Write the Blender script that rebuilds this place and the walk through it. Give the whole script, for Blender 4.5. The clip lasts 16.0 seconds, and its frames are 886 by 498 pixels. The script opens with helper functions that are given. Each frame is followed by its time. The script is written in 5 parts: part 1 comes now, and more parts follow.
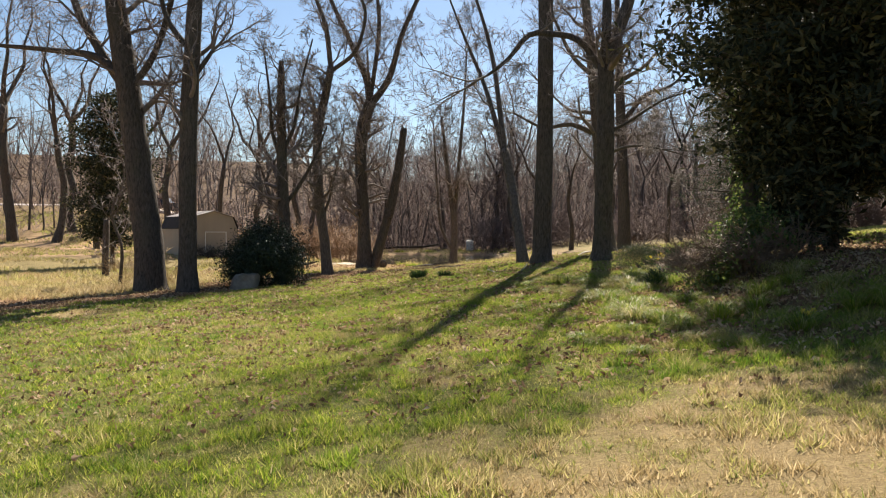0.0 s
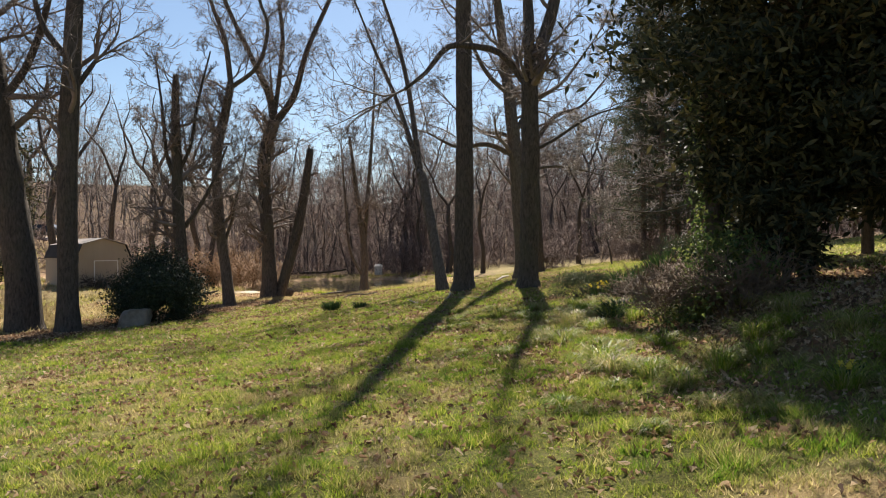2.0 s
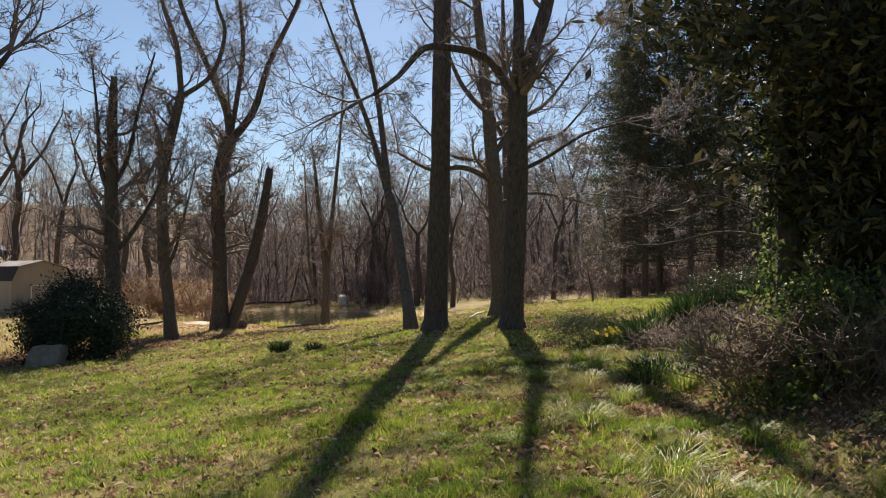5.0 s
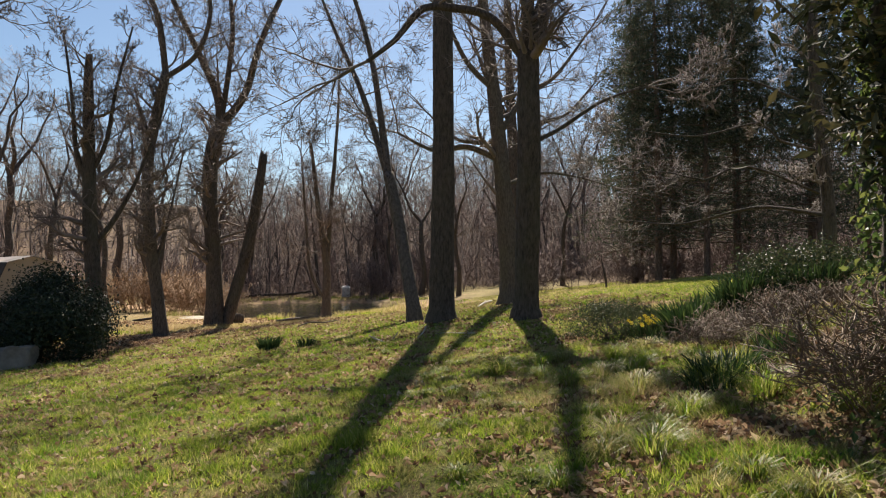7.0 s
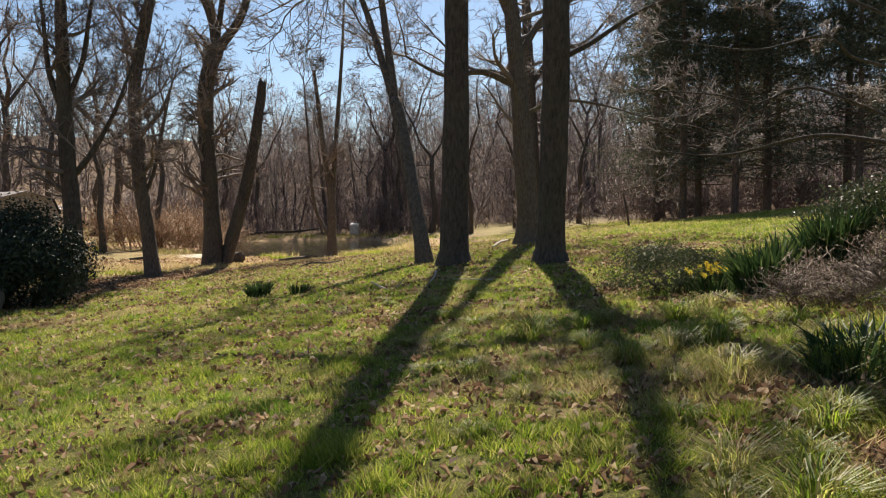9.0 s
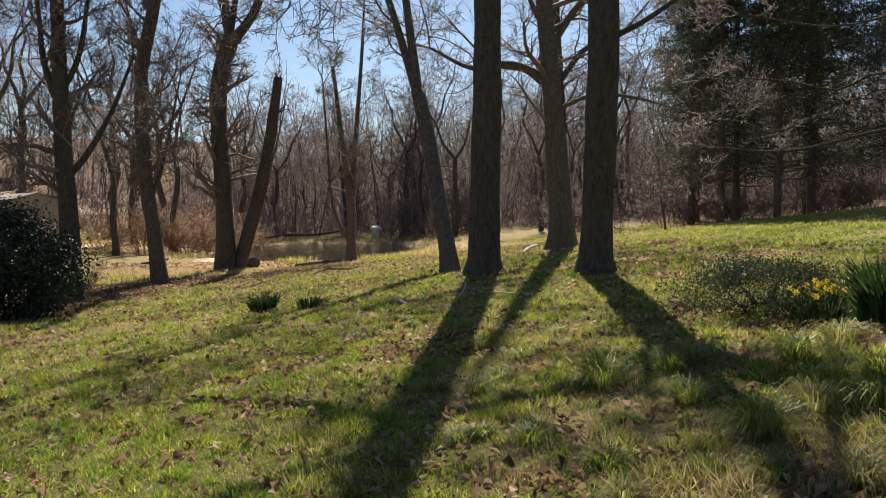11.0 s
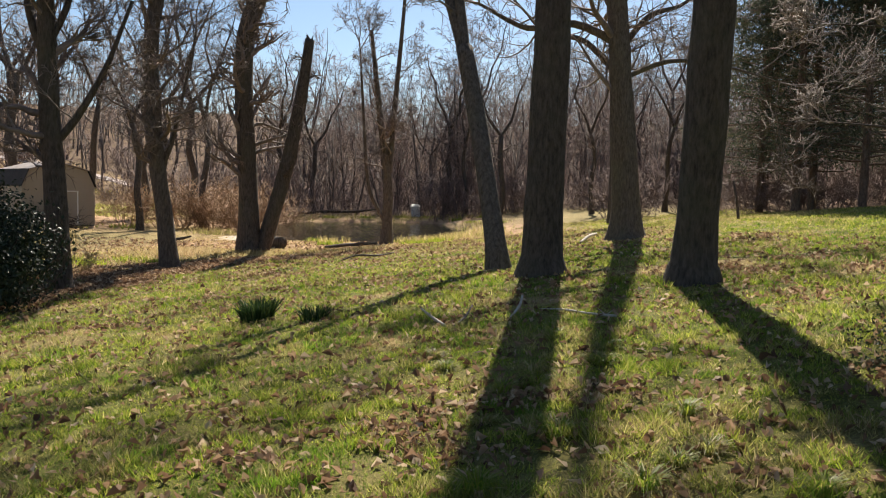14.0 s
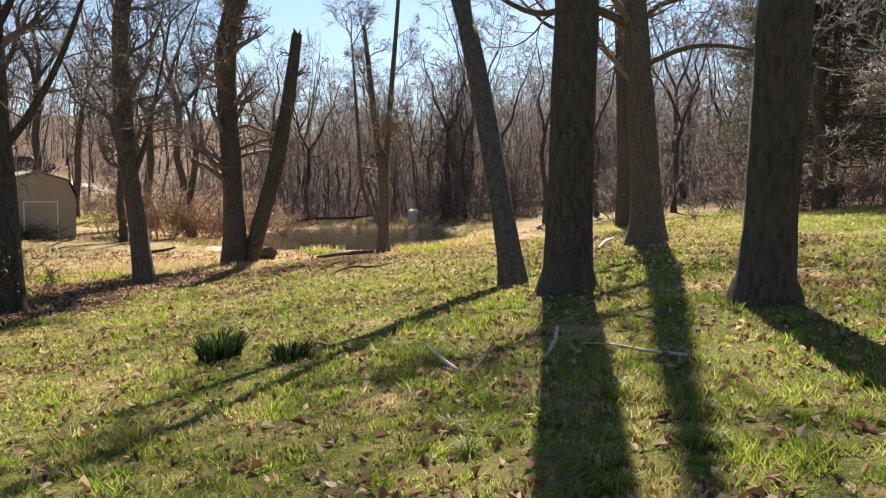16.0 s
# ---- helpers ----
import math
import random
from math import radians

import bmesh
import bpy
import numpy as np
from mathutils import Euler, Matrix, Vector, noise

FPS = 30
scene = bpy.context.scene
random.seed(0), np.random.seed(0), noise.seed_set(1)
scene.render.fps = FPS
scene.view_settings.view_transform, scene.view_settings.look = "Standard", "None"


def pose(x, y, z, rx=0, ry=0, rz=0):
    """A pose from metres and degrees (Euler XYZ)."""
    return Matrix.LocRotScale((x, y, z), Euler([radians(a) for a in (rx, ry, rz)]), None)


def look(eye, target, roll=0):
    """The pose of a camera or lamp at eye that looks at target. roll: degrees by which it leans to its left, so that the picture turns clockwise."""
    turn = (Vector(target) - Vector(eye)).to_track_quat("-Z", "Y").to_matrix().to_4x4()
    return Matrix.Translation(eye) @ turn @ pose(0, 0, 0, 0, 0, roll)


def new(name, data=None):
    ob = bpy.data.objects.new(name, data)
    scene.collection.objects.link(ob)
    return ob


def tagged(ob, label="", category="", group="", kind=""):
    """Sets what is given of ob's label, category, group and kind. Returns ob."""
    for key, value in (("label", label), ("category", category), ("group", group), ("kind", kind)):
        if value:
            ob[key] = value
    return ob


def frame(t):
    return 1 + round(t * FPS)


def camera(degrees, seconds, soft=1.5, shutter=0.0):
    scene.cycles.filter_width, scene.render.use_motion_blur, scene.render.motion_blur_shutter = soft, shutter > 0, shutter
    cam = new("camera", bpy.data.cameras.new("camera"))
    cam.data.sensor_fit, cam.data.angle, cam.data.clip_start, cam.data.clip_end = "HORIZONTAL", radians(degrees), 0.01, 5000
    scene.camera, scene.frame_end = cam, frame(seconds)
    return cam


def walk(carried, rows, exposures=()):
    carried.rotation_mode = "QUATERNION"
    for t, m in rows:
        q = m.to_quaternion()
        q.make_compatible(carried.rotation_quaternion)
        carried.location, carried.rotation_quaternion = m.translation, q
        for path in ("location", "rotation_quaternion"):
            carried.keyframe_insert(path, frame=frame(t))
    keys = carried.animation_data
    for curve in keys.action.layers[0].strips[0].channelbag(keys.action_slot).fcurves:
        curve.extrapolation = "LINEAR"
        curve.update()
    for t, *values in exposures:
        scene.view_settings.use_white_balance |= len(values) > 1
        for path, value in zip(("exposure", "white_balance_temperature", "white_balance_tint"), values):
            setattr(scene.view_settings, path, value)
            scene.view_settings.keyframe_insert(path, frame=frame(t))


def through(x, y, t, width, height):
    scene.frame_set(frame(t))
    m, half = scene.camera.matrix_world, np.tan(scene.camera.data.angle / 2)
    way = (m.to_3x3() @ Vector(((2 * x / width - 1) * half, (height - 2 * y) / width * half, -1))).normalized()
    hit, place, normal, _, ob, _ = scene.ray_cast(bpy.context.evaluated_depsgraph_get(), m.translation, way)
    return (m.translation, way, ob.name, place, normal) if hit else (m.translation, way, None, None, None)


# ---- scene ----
cam = camera(56.05, 16.0, soft=1.1)
EXPOSURES = [(0, 1.2), (1.5, 1.18), (3, 1.03), (7.5, 1.0), (9, 1.08), (9.5, 0.95), (12, 1.12), (12.5, 1.18), (13, 1.13), (15, 1.2), (16, 1.47)]
PATH = [
    (0.0, (0.085, 0.088, 1.375), (0.060, 2.088, 1.338), 0.17),
    (0.5, (-0.037, 0.681, 1.423), (-0.001, 2.680, 1.374), 0.26),
    (1.0, (-0.148, 1.169, 1.427), (-0.064, 3.168, 1.406), 0.64),
    (1.5, (-0.207, 1.656, 1.481), (-0.061, 3.650, 1.493), -1.27),
    (2.0, (-0.234, 2.231, 1.513), (-0.032, 4.220, 1.529), -0.68),
    (2.5, (-0.201, 2.858, 1.525), (0.039, 4.843, 1.555), 0.56),
    (3.0, (-0.160, 3.499, 1.566), (0.100, 5.481, 1.620), -0.06),
    (3.5, (-0.097, 4.172, 1.563), (0.144, 6.156, 1.627), 0.60),
    (4.0, (-0.081, 4.718, 1.556), (0.172, 6.701, 1.624), 0.88),
    (4.5, (-0.055, 5.297, 1.587), (0.210, 7.278, 1.654), 0.37),
    (5.0, (0.056, 5.833, 1.598), (0.335, 7.812, 1.689), 0.59),
    (7.5, (0.359, 8.486, 1.535), (0.639, 10.466, 1.577), -0.97),
    (8.0, (0.413, 9.069, 1.552), (0.738, 11.042, 1.530), -0.97),
    (8.5, (0.530, 9.679, 1.564), (0.820, 11.657, 1.498), 0.60),
    (9.0, (0.605, 10.319, 1.551), (0.847, 12.303, 1.465), -0.40),
    (9.5, (0.664, 10.767, 1.562), (0.830, 12.759, 1.499), -0.91),
    (12.0, (0.770, 13.765, 1.554), (0.974, 15.752, 1.455), -0.00),
    (12.5, (0.904, 14.403, 1.581), (1.045, 16.395, 1.473), 0.50),
    (13.0, (0.875, 14.865, 1.656), (0.953, 16.860, 1.535), -0.03),
    (13.5, (0.909, 15.391, 1.680), (0.940, 17.386, 1.542), 0.94),
    (14.0, (0.939, 15.924, 1.672), (1.031, 17.918, 1.539), 1.01),
    (14.5, (0.975, 16.458, 1.665), (1.120, 18.448, 1.526), 1.58),
    (15.0, (1.002, 17.058, 1.648), (1.124, 19.048, 1.496), 1.31),
    (15.5, (1.032, 17.706, 1.667), (1.150, 19.697, 1.529), -0.14),
    (16.0, (0.934, 18.235, 1.655), (1.030, 20.229, 1.532), 0.01),
]
walk(cam, [(t, look(eye, target, roll)) for t, eye, target, roll in PATH], EXPOSURES)

# ---------------------------------------------------------------- light
SUN_AZ, SUN_EL = 11.4, 41.0
sun_dir = Vector((math.sin(radians(SUN_AZ)) * math.cos(radians(SUN_EL)), math.cos(radians(SUN_AZ)) * math.cos(radians(SUN_EL)), math.sin(radians(SUN_EL))))
world = bpy.data.worlds.new("sky")
scene.world = world
world.use_nodes = True
wn = world.node_tree
sky = wn.nodes.new("ShaderNodeTexSky")
sky.sky_type, sky.sun_disc = "NISHITA", False
sky.sun_elevation, sky.sun_rotation = radians(SUN_EL), radians(SUN_AZ)
sky.air_density, sky.dust_density, sky.ozone_density = 1.0, 0.25, 2.5
wn.links.new(sky.outputs["Color"], wn.nodes["Background"].inputs["Color"])
wn.nodes["Background"].inputs["Strength"].default_value = 0.052
sun = new("sun", bpy.data.lights.new("sun", "SUN"))
sun.data.energy, sun.data.angle, sun.data.color = 5.0, radians(0.5), (1.0, 0.9, 0.77)
sun.matrix_world = look(sun_dir * 80, (0, 0, 0))


# ---------------------------------------------------------------- helpers
def lattice(ix, iy, seed):
    h = (ix.astype(np.int64) * 374761393 + iy.astype(np.int64) * 668265263 + seed * 974711) & 0x7FFFFFFF
    h = ((h ^ (h >> 13)) * 1274126177) & 0x7FFFFFFF
    return ((h ^ (h >> 16)) & 0xFFFF) / 65535.0


def vnoise(x, y, size, seed=0):
    """Smooth value noise from 0 to 1, of patches about size metres wide."""
    x, y = np.asarray(x, float) / size, np.asarray(y, float) / size
    ix, iy = np.floor(x), np.floor(y)
    u, v = x - ix, y - iy
    u, v = u * u * (3 - 2 * u), v * v * (3 - 2 * v)
    a, b = lattice(ix, iy, seed), lattice(ix + 1, iy, seed)
    c, d = lattice(ix, iy + 1, seed), lattice(ix + 1, iy + 1, seed)
    return (a + (b - a) * u) * (1 - v) + (c + (d - c) * u) * v


def step(a, b, x):
    t = np.clip((np.asarray(x, float) - a) / (b - a), 0, 1)
    return t * t * (3 - 2 * t)


SLOPE = math.tan(radians(5.8))
POND = (-1.9, 72.0, 7.0, 14.5, -0.84)  # centre, half axes, level


def terrain(x, y):
    """Height of the land: a lawn that falls to the side, a valley floor with a pond, hills behind."""
    x, y = np.asarray(x, float), np.asarray(y, float)
    x0 = 0.3 * np.clip(y - 30, 0, 18) + 0.55 * np.clip(y - 48, 0, 10)
    q = x - x0
    p = np.where(q > 10, 10 + (q - 10) * 0.95, q)
    p = np.where(q > 32, 30.9 + (q - 32) * 0.1, p) * SLOPE
    d = p + 0.78
    z = -0.78 + (d + np.sqrt(d * d + 0.06)) / 2
    z = z + 0.45 * step(3.2, 5.5, x) * step(5, 11, y) * (1 - step(15, 19.5, y))
    z = z + 0.75 * step(8, 22, -x) * step(45, 75, y)
    z = z + 4.3 * step(16, 42, -x) * step(66, 104, y)
    z = z + 0.5 * step(84, 97, y)
    r = np.hypot(x, y - 20)
    z = z + 17.0 * step(92, 235, r)
    z = z + 0.35 * step(5.2, 6.5, x) * step(15, 18, y) * (1 - step(20.5, 24, y)) * (1 - step(9, 12, x))
    e = (np.abs((x - POND[0]) / POND[2]) ** 3 + np.abs((y - POND[1]) / POND[3]) ** 3) ** (1 / 3) + 0.16 * (vnoise(x, y, 4.0, 9) - 0.5)
    z = z - 1.0 * (1 - step(0.75, 1.1, e))
    z = z + (vnoise(x, y, 1.7, 3) - 0.5) * 0.05 + (vnoise(x, y, 0.5, 4) - 0.5) * 0.025
    return z


def gz(x, y):
    return float(terrain(x, y))


def edge_x(y):
    """Where the mown lawn ends towards the valley."""
    return np.interp(y, [0, 18, 25, 30, 36, 42, 46, 49, 54, 58, 200], [-22, -14, -10.2, -6.9, -5.6, -4.0, 0.2, 3.6, 7.5, 10.5, 16.0])


def from_arrays(name, verts, tris, mat, smooth=True, tint=None):
    me = bpy.data.meshes.new(name)
    verts, tris = np.asarray(verts, np.float32), np.asarray(tris, np.int32)
    me.vertices.add(len(verts))
    me.vertices.foreach_set("co", verts.ravel())
    me.loops.add(tris.size)
    me.loops.foreach_set("vertex_index", tris.ravel())
    me.polygons.add(len(tris))
    me.polygons.foreach_set("loop_start", np.arange(0, tris.size, 3, dtype=np.int32))
    me.polygons.foreach_set("use_smooth", np.full(len(tris), smooth))
    me.materials.append(mat)
    if tint is not None:
        att = me.color_attributes.new("tint", "FLOAT_COLOR", "POINT")
        att.data.foreach_set("color", np.asarray(tint, np.float32).ravel())
    me.update(calc_edges=True)
    return me


def cross(a, b):
    return np.stack([a[..., 1] * b[..., 2] - a[..., 2] * b[..., 1], a[..., 2] * b[..., 0] - a[..., 0] * b[..., 2], a[..., 0] * b[..., 1] - a[..., 1] * b[..., 0]], -1)


class Geo:
    """Gathers tubes and leaves into one mesh."""

    def __init__(self):
        self.v, self.f, self.n, self.twigs = [], [], 0, []

    def add(self, v, f):
        self.v.append(v)
        self.f.append(f + self.n)
        self.n += len(v)

    def tube(self, pts, rad, sides=6, rough=0.0, seed=0):
        pts, rad = np.asarray(pts, float), np.asarray(rad, float)
        n = len(pts)
        tan = np.empty_like(pts)
        tan[1:-1], tan[0], tan[-1] = pts[2:] - pts[:-2], pts[1] - pts[0], pts[-1] - pts[-2]
        tan /= np.linalg.norm(tan, axis=1, keepdims=True) + 1e-9
        u = np.stack([tan[:, 2], 0 * tan[:, 0], -tan[:, 0]], 1) if abs(tan[0, 1]) < 0.8 else np.stack([0 * tan[:, 0], tan[:, 2], -tan[:, 1]], 1)
        u /= np.linalg.norm(u, axis=1, keepdims=True) + 1e-9
        w = cross(tan, u)
        a = np.arange(sides) * (2 * np.pi / sides)
        r = rad[:, None] * np.ones(sides)
        if rough:
            r = r * (1 + rough * (vnoise(np.tile(a * 5, (n, 1)), np.arange(n)[:, None] * 0.35 + 0 * a, 1.0, seed) - 0.5) + rough * 0.35 * np.cos(a * 3 + seed))
        ring = pts[:, None] + r[..., None] * (np.cos(a)[None, :, None] * u[:, None] + np.sin(a)[None, :, None] * w[:, None])
        i = np.arange(n - 1)[:, None] * sides
        j = np.arange(sides)[None]
        k = (np.arange(sides)[None] + 1) % sides
        q = np.stack([i + j, i + k, i + sides + k, i + sides + j], -1).reshape(-1, 4)
        tris = np.concatenate([q[:, [0, 1, 2]], q[:, [0, 2, 3]]])
        cap = np.array([[(n - 1) * sides, (n - 1) * sides + m, (n - 1) * sides + m + 1] for m in range(1, sides - 1)])
        self.add(ring.reshape(-1, 3), np.concatenate([tris, cap]))

    def leaves(self, pos, nrm, size, rng, long=1.6, fold=0.25):
        """Folded little leaves: two triangles on each side of a midrib."""
        n = len(pos)
        a = rng.normal(size=(n, 3))
        t = np.cross(nrm, a)
        t /= np.linalg.norm(t, axis=1, keepdims=True) + 1e-9
        b = np.cross(nrm, t)
        s = (np.asarray(size) * (0.6 + 0.8 * rng.random(n)))[:, None]
        v = np.stack([pos, pos + t * s * long * 0.5 + b * s * 0.5 + nrm * s * fold, pos + t * s * long, pos + t * s * long * 0.5 - b * s * 0.5 + nrm * s * fold], 1)
        i = np.arange(n)[:, None] * 4
        self.add(v.reshape(-1, 3), np.concatenate([i + [0, 1, 2], i + [0, 2, 3]]))

    def curled(self, pos, nrm, size, rng):
        """Dry curled leaves: a lobed fan of eight triangles round a midpoint."""
        n = len(pos)
        t = cross(nrm, rng.normal(size=(n, 3)))
        t /= np.linalg.norm(t, axis=1, keepdims=True) + 1e-9
        b = cross(nrm, t)
        s = (np.asarray(size) * (0.5 + 0.9 * rng.random(n)))[:, None]
        v = [pos]
        roll, bend = rng.uniform(0.3, 1.5, (n, 1)), rng.uniform(-0.7, 0.8, (n, 1))
        for k in range(8):
            a = k * 0.7854
            r = s * rng.uniform(0.55, 1.15, (n, 1)) * (1.0 if k % 2 == 0 else 0.68)
            v.append(pos + (t * math.cos(a) * 1.3 + b * math.sin(a) * (1 - 0.45 * roll)) * r + nrm * r * (roll * abs(math.sin(a)) + bend * math.cos(a)))
        f = np.array([[0, 1 + k, 1 + (k + 1) % 8] for k in range(8)])
        self.add(np.stack(v, 1).reshape(-1, 3), (np.arange(n)[:, None, None] * 9 + f[None]).reshape(-1, 3))

    def settle_twigs(self):
        """Turns the gathered last twigs into three-sided spikes, all at once."""
        if not self.twigs:
            return
        q = np.array(self.twigs)
        self.twigs = []
        n = len(q)
        rng = np.random.default_rng(n)
        p, d, length, r = q[:, 0:3], q[:, 3:6], q[:, 6:7], q[:, 7:8]
        d = d / (np.linalg.norm(d, axis=1, keepdims=True) + 1e-9)
        t = p + (d + rng.normal(size=(n, 3)) * 0.12 + [0, 0, 0.05]) * length
        u = np.stack([d[:, 2] + 0.05, 0 * d[:, 0], -d[:, 0]], 1)
        u /= np.linalg.norm(u, axis=1, keepdims=True) + 1e-9
        w = cross(d, u)
        v = np.stack([p + (u * math.cos(a) + w * math.sin(a)) * r * 1.15 for a in (0, 2.094, 4.189)] + [t], 1).reshape(-1, 3)
        f = np.array([[0, 1, 3], [1, 2, 3], [2, 0, 3]])
        self.add(v, (np.arange(n)[:, None, None] * 4 + f[None]).reshape(-1, 3))

    def mesh(self, name, mat, smooth=True, tint=None):
        self.settle_twigs()
        return from_arrays(name, np.concatenate(self.v), np.concatenate(self.f), mat, smooth, tint)


def thing(name, label, category, loc=(0, 0, 0), group="", kind=""):
    ob = new(name)
    ob.location = loc
    return tagged(ob, label, category, group, kind)


def hang(name, me, parent, label=""):
    """A mesh, given in world places, as a part of a thing."""
    ob = new(name, me)
    ob.parent = parent
    ob.matrix_parent_inverse = Matrix.Translation(parent.location).inverted()
    return tagged(ob, label)


def part(name, bm, mat, parent, label="", smooth=False):
    """A bmesh, given in its thing's own places, as a part of it."""
    me = bpy.data.meshes.new(name)
    if smooth:
        for f in bm.faces:
            f.smooth = True
    bm.to_mesh(me)
    bm.free()
    me.materials.append(mat)
    ob = new(name, me)
    ob.parent = parent
    return tagged(ob, label)


def box(bm, x0, y0, z0, x1, y1, z1, bevel=0.0):
    made = bmesh.ops.create_cube(bm, size=1.0, matrix=Matrix.LocRotScale(((x0 + x1) / 2, (y0 + y1) / 2, (z0 + z1) / 2), None, (abs(x1 - x0), abs(y1 - y0), abs(z1 - z0))))
    if bevel:
        bmesh.ops.bevel(bm, geom=list({e for v in made["verts"] for e in v.link_edges}), offset=bevel, segments=2, affect="EDGES")
    return bm


# ---------------------------------------------------------------- materials
def material(name):
    m = bpy.data.materials.new(name)
    m.use_nodes = True
    nt = m.node_tree
    return m, nt, nt.nodes["Principled BSDF"]


def node(nt, kind, **values):
    nd = nt.nodes.new(kind)
    for key, value in values.items():
        nd.inputs[key.replace("_", " ")].default_value = value
    return nd


def ramp(nt, fac, stops):
    nd = nt.nodes.new("ShaderNodeValToRGB")
    while len(nd.color_ramp.elements) < len(stops):
        nd.color_ramp.elements.new(0.5)
    for el, (at, col) in zip(nd.color_ramp.elements, stops):
        el.position, el.color = at, (*col, 1)
    nt.links.new(fac, nd.inputs["Fac"])
    return nd.outputs["Color"]


def mix(nt, fac, a, b, how="MIX"):
    nd = nt.nodes.new("ShaderNodeMix")
    nd.data_type, nd.blend_type = "RGBA", how
    for sock, val in ((nd.inputs[0], fac), (nd.inputs[6], a), (nd.inputs[7], b)):
        if isinstance(val, (int, float)):
            sock.default_value = val
        elif isinstance(val, tuple):
            sock.default_value = (*val, 1)
        else:
            nt.links.new(val, sock)
    return nd.outputs[2]


def noise_of(nt, scale, detail=4.0, stretch=None, rough=0.6):
    tc = nt.nodes.new("ShaderNodeTexCoord")
    nz = node(nt, "ShaderNodeTexNoise", Scale=scale, Detail=detail, Roughness=rough)
    if stretch:
        mp = nt.nodes.new("ShaderNodeMapping")
        mp.inputs["Scale"].default_value = stretch
        nt.links.new(tc.outputs["Object"], mp.inputs["Vector"])
        nt.links.new(mp.outputs["Vector"], nz.inputs["Vector"])
    else:
        nt.links.new(tc.outputs["Object"], nz.inputs["Vector"])
    return nz.outputs["Fac"]


def bump(nt, bsdf, height, strength, distance):
    b = node(nt, "ShaderNodeBump", Strength=strength, Distance=distance)
    nt.links.new(height, b.inputs["Height"])
    nt.links.new(b.outputs["Normal"], bsdf.inputs["Normal"])


def bark(name, dark, light, ridge=9.0):
    m, nt, bsdf = material(name)
    furrow = noise_of(nt, ridge, 8.0, (1, 1, 0.3), 0.72)
    blotch = noise_of(nt, 0.9, 3.0)
    col = ramp(nt, furrow, [(0.32, dark), (0.62, light)])
    col = mix(nt, ramp(nt, blotch, [(0.5, (0, 0, 0)), (0.75, (0.5, 0.5, 0.5))]), col, (light[0] * 0.8, light[1] * 0.95, light[2] * 0.75))
    nt.links.new(col, bsdf.inputs["Base Color"])
    bsdf.inputs["Roughness"].default_value = 0.9
    bsdf.inputs["Specular IOR Level"].default_value = 0.2
    bump(nt, bsdf, furrow, 0.9, 0.05)
    return m


def leafy(name, stops, through=0.4, rough=0.55, gloss=0.3):
    """Thin leaf or blade: each island its own shade, with light coming through."""
    m, nt, bsdf = material(name)
    geo = nt.nodes.new("ShaderNodeNewGeometry")
    col = ramp(nt, geo.outputs["Random Per Island"], stops)
    nt.links.new(col, bsdf.inputs["Base Color"])
    bsdf.inputs["Roughness"].default_value = rough
    bsdf.inputs["Specular IOR Level"].default_value = gloss
    tr = nt.nodes.new("ShaderNodeBsdfTranslucent")
    nt.links.new(col, tr.inputs["Color"])
    mx = nt.nodes.new("ShaderNodeMixShader")
    mx.inputs["Fac"].default_value = through
    nt.links.new(bsdf.outputs["BSDF"], mx.inputs[1])
    nt.links.new(tr.outputs["BSDF"], mx.inputs[2])
    nt.links.new(mx.outputs["Shader"], nt.nodes["Material Output"].inputs["Surface"])
    return m


def plain(name, a, b, scale=6.0, rough=0.7, relief=0.15, stretch=None, metal=0.0):
    m, nt, bsdf = material(name)
    n1 = noise_of(nt, scale, 6.0, stretch)
    n2 = noise_of(nt, scale * 0.17, 3.0)
    col = mix(nt, 0.5, ramp(nt, n1, [(0.3, a), (0.7, b)]), ramp(nt, n2, [(0.35, a), (0.65, b)]))
    nt.links.new(col, bsdf.inputs["Base Color"])
    bsdf.inputs["Roughness"].default_value, bsdf.inputs["Metallic"].default_value = rough, metal
    bump(nt, bsdf, n1, relief, 0.02)
    return m


BARK = bark("bark_dark", (0.034, 0.028, 0.023), (0.125, 0.102, 0.083), 17.0)
BARK_GREY = bark("bark_grey", (0.045, 0.037, 0.03), (0.17, 0.138, 0.112), 20.0)
BARK_RED = bark("bark_cedar", (0.05, 0.035, 0.028), (0.2, 0.14, 0.1), 14.0)
TWIG = plain("twig", (0.085, 0.067, 0.056), (0.26, 0.205, 0.175), 9.0, 0.8)
# Paler than TWIG: dead wood, with sunlight put into the colour as well.
PALE_TWIG = plain("pale_sunlit_twig", (0.14, 0.11, 0.09), (0.36, 0.3, 0.25), 9.0, 0.7)
WOODS = plain("far_bark", (0.04, 0.032, 0.028), (0.12, 0.098, 0.085), 0.9, 0.85)
WOODS_TWIG = plain("far_twig", (0.085, 0.06, 0.052), (0.26, 0.19, 0.165), 0.6, 0.85)
BRAMBLE = plain("bramble_stem", (0.07, 0.046, 0.03), (0.21, 0.14, 0.085), 3.0, 0.8)
BRUSH = plain("brush_twig", (0.16, 0.09, 0.045), (0.36, 0.22, 0.115), 3.0, 0.8)
DEADWOOD = plain("dead_wood", (0.3, 0.26, 0.21), (0.55, 0.5, 0.42), 14.0, 0.8, 0.4, (1, 1, 0.3))
CEDAR = leafy("cedar_leaf", [(0.0, (0.022, 0.028, 0.016)), (0.6, (0.05, 0.055, 0.028)), (1.0, (0.16, 0.135, 0.06))], 0.16, 0.7, 0.15)
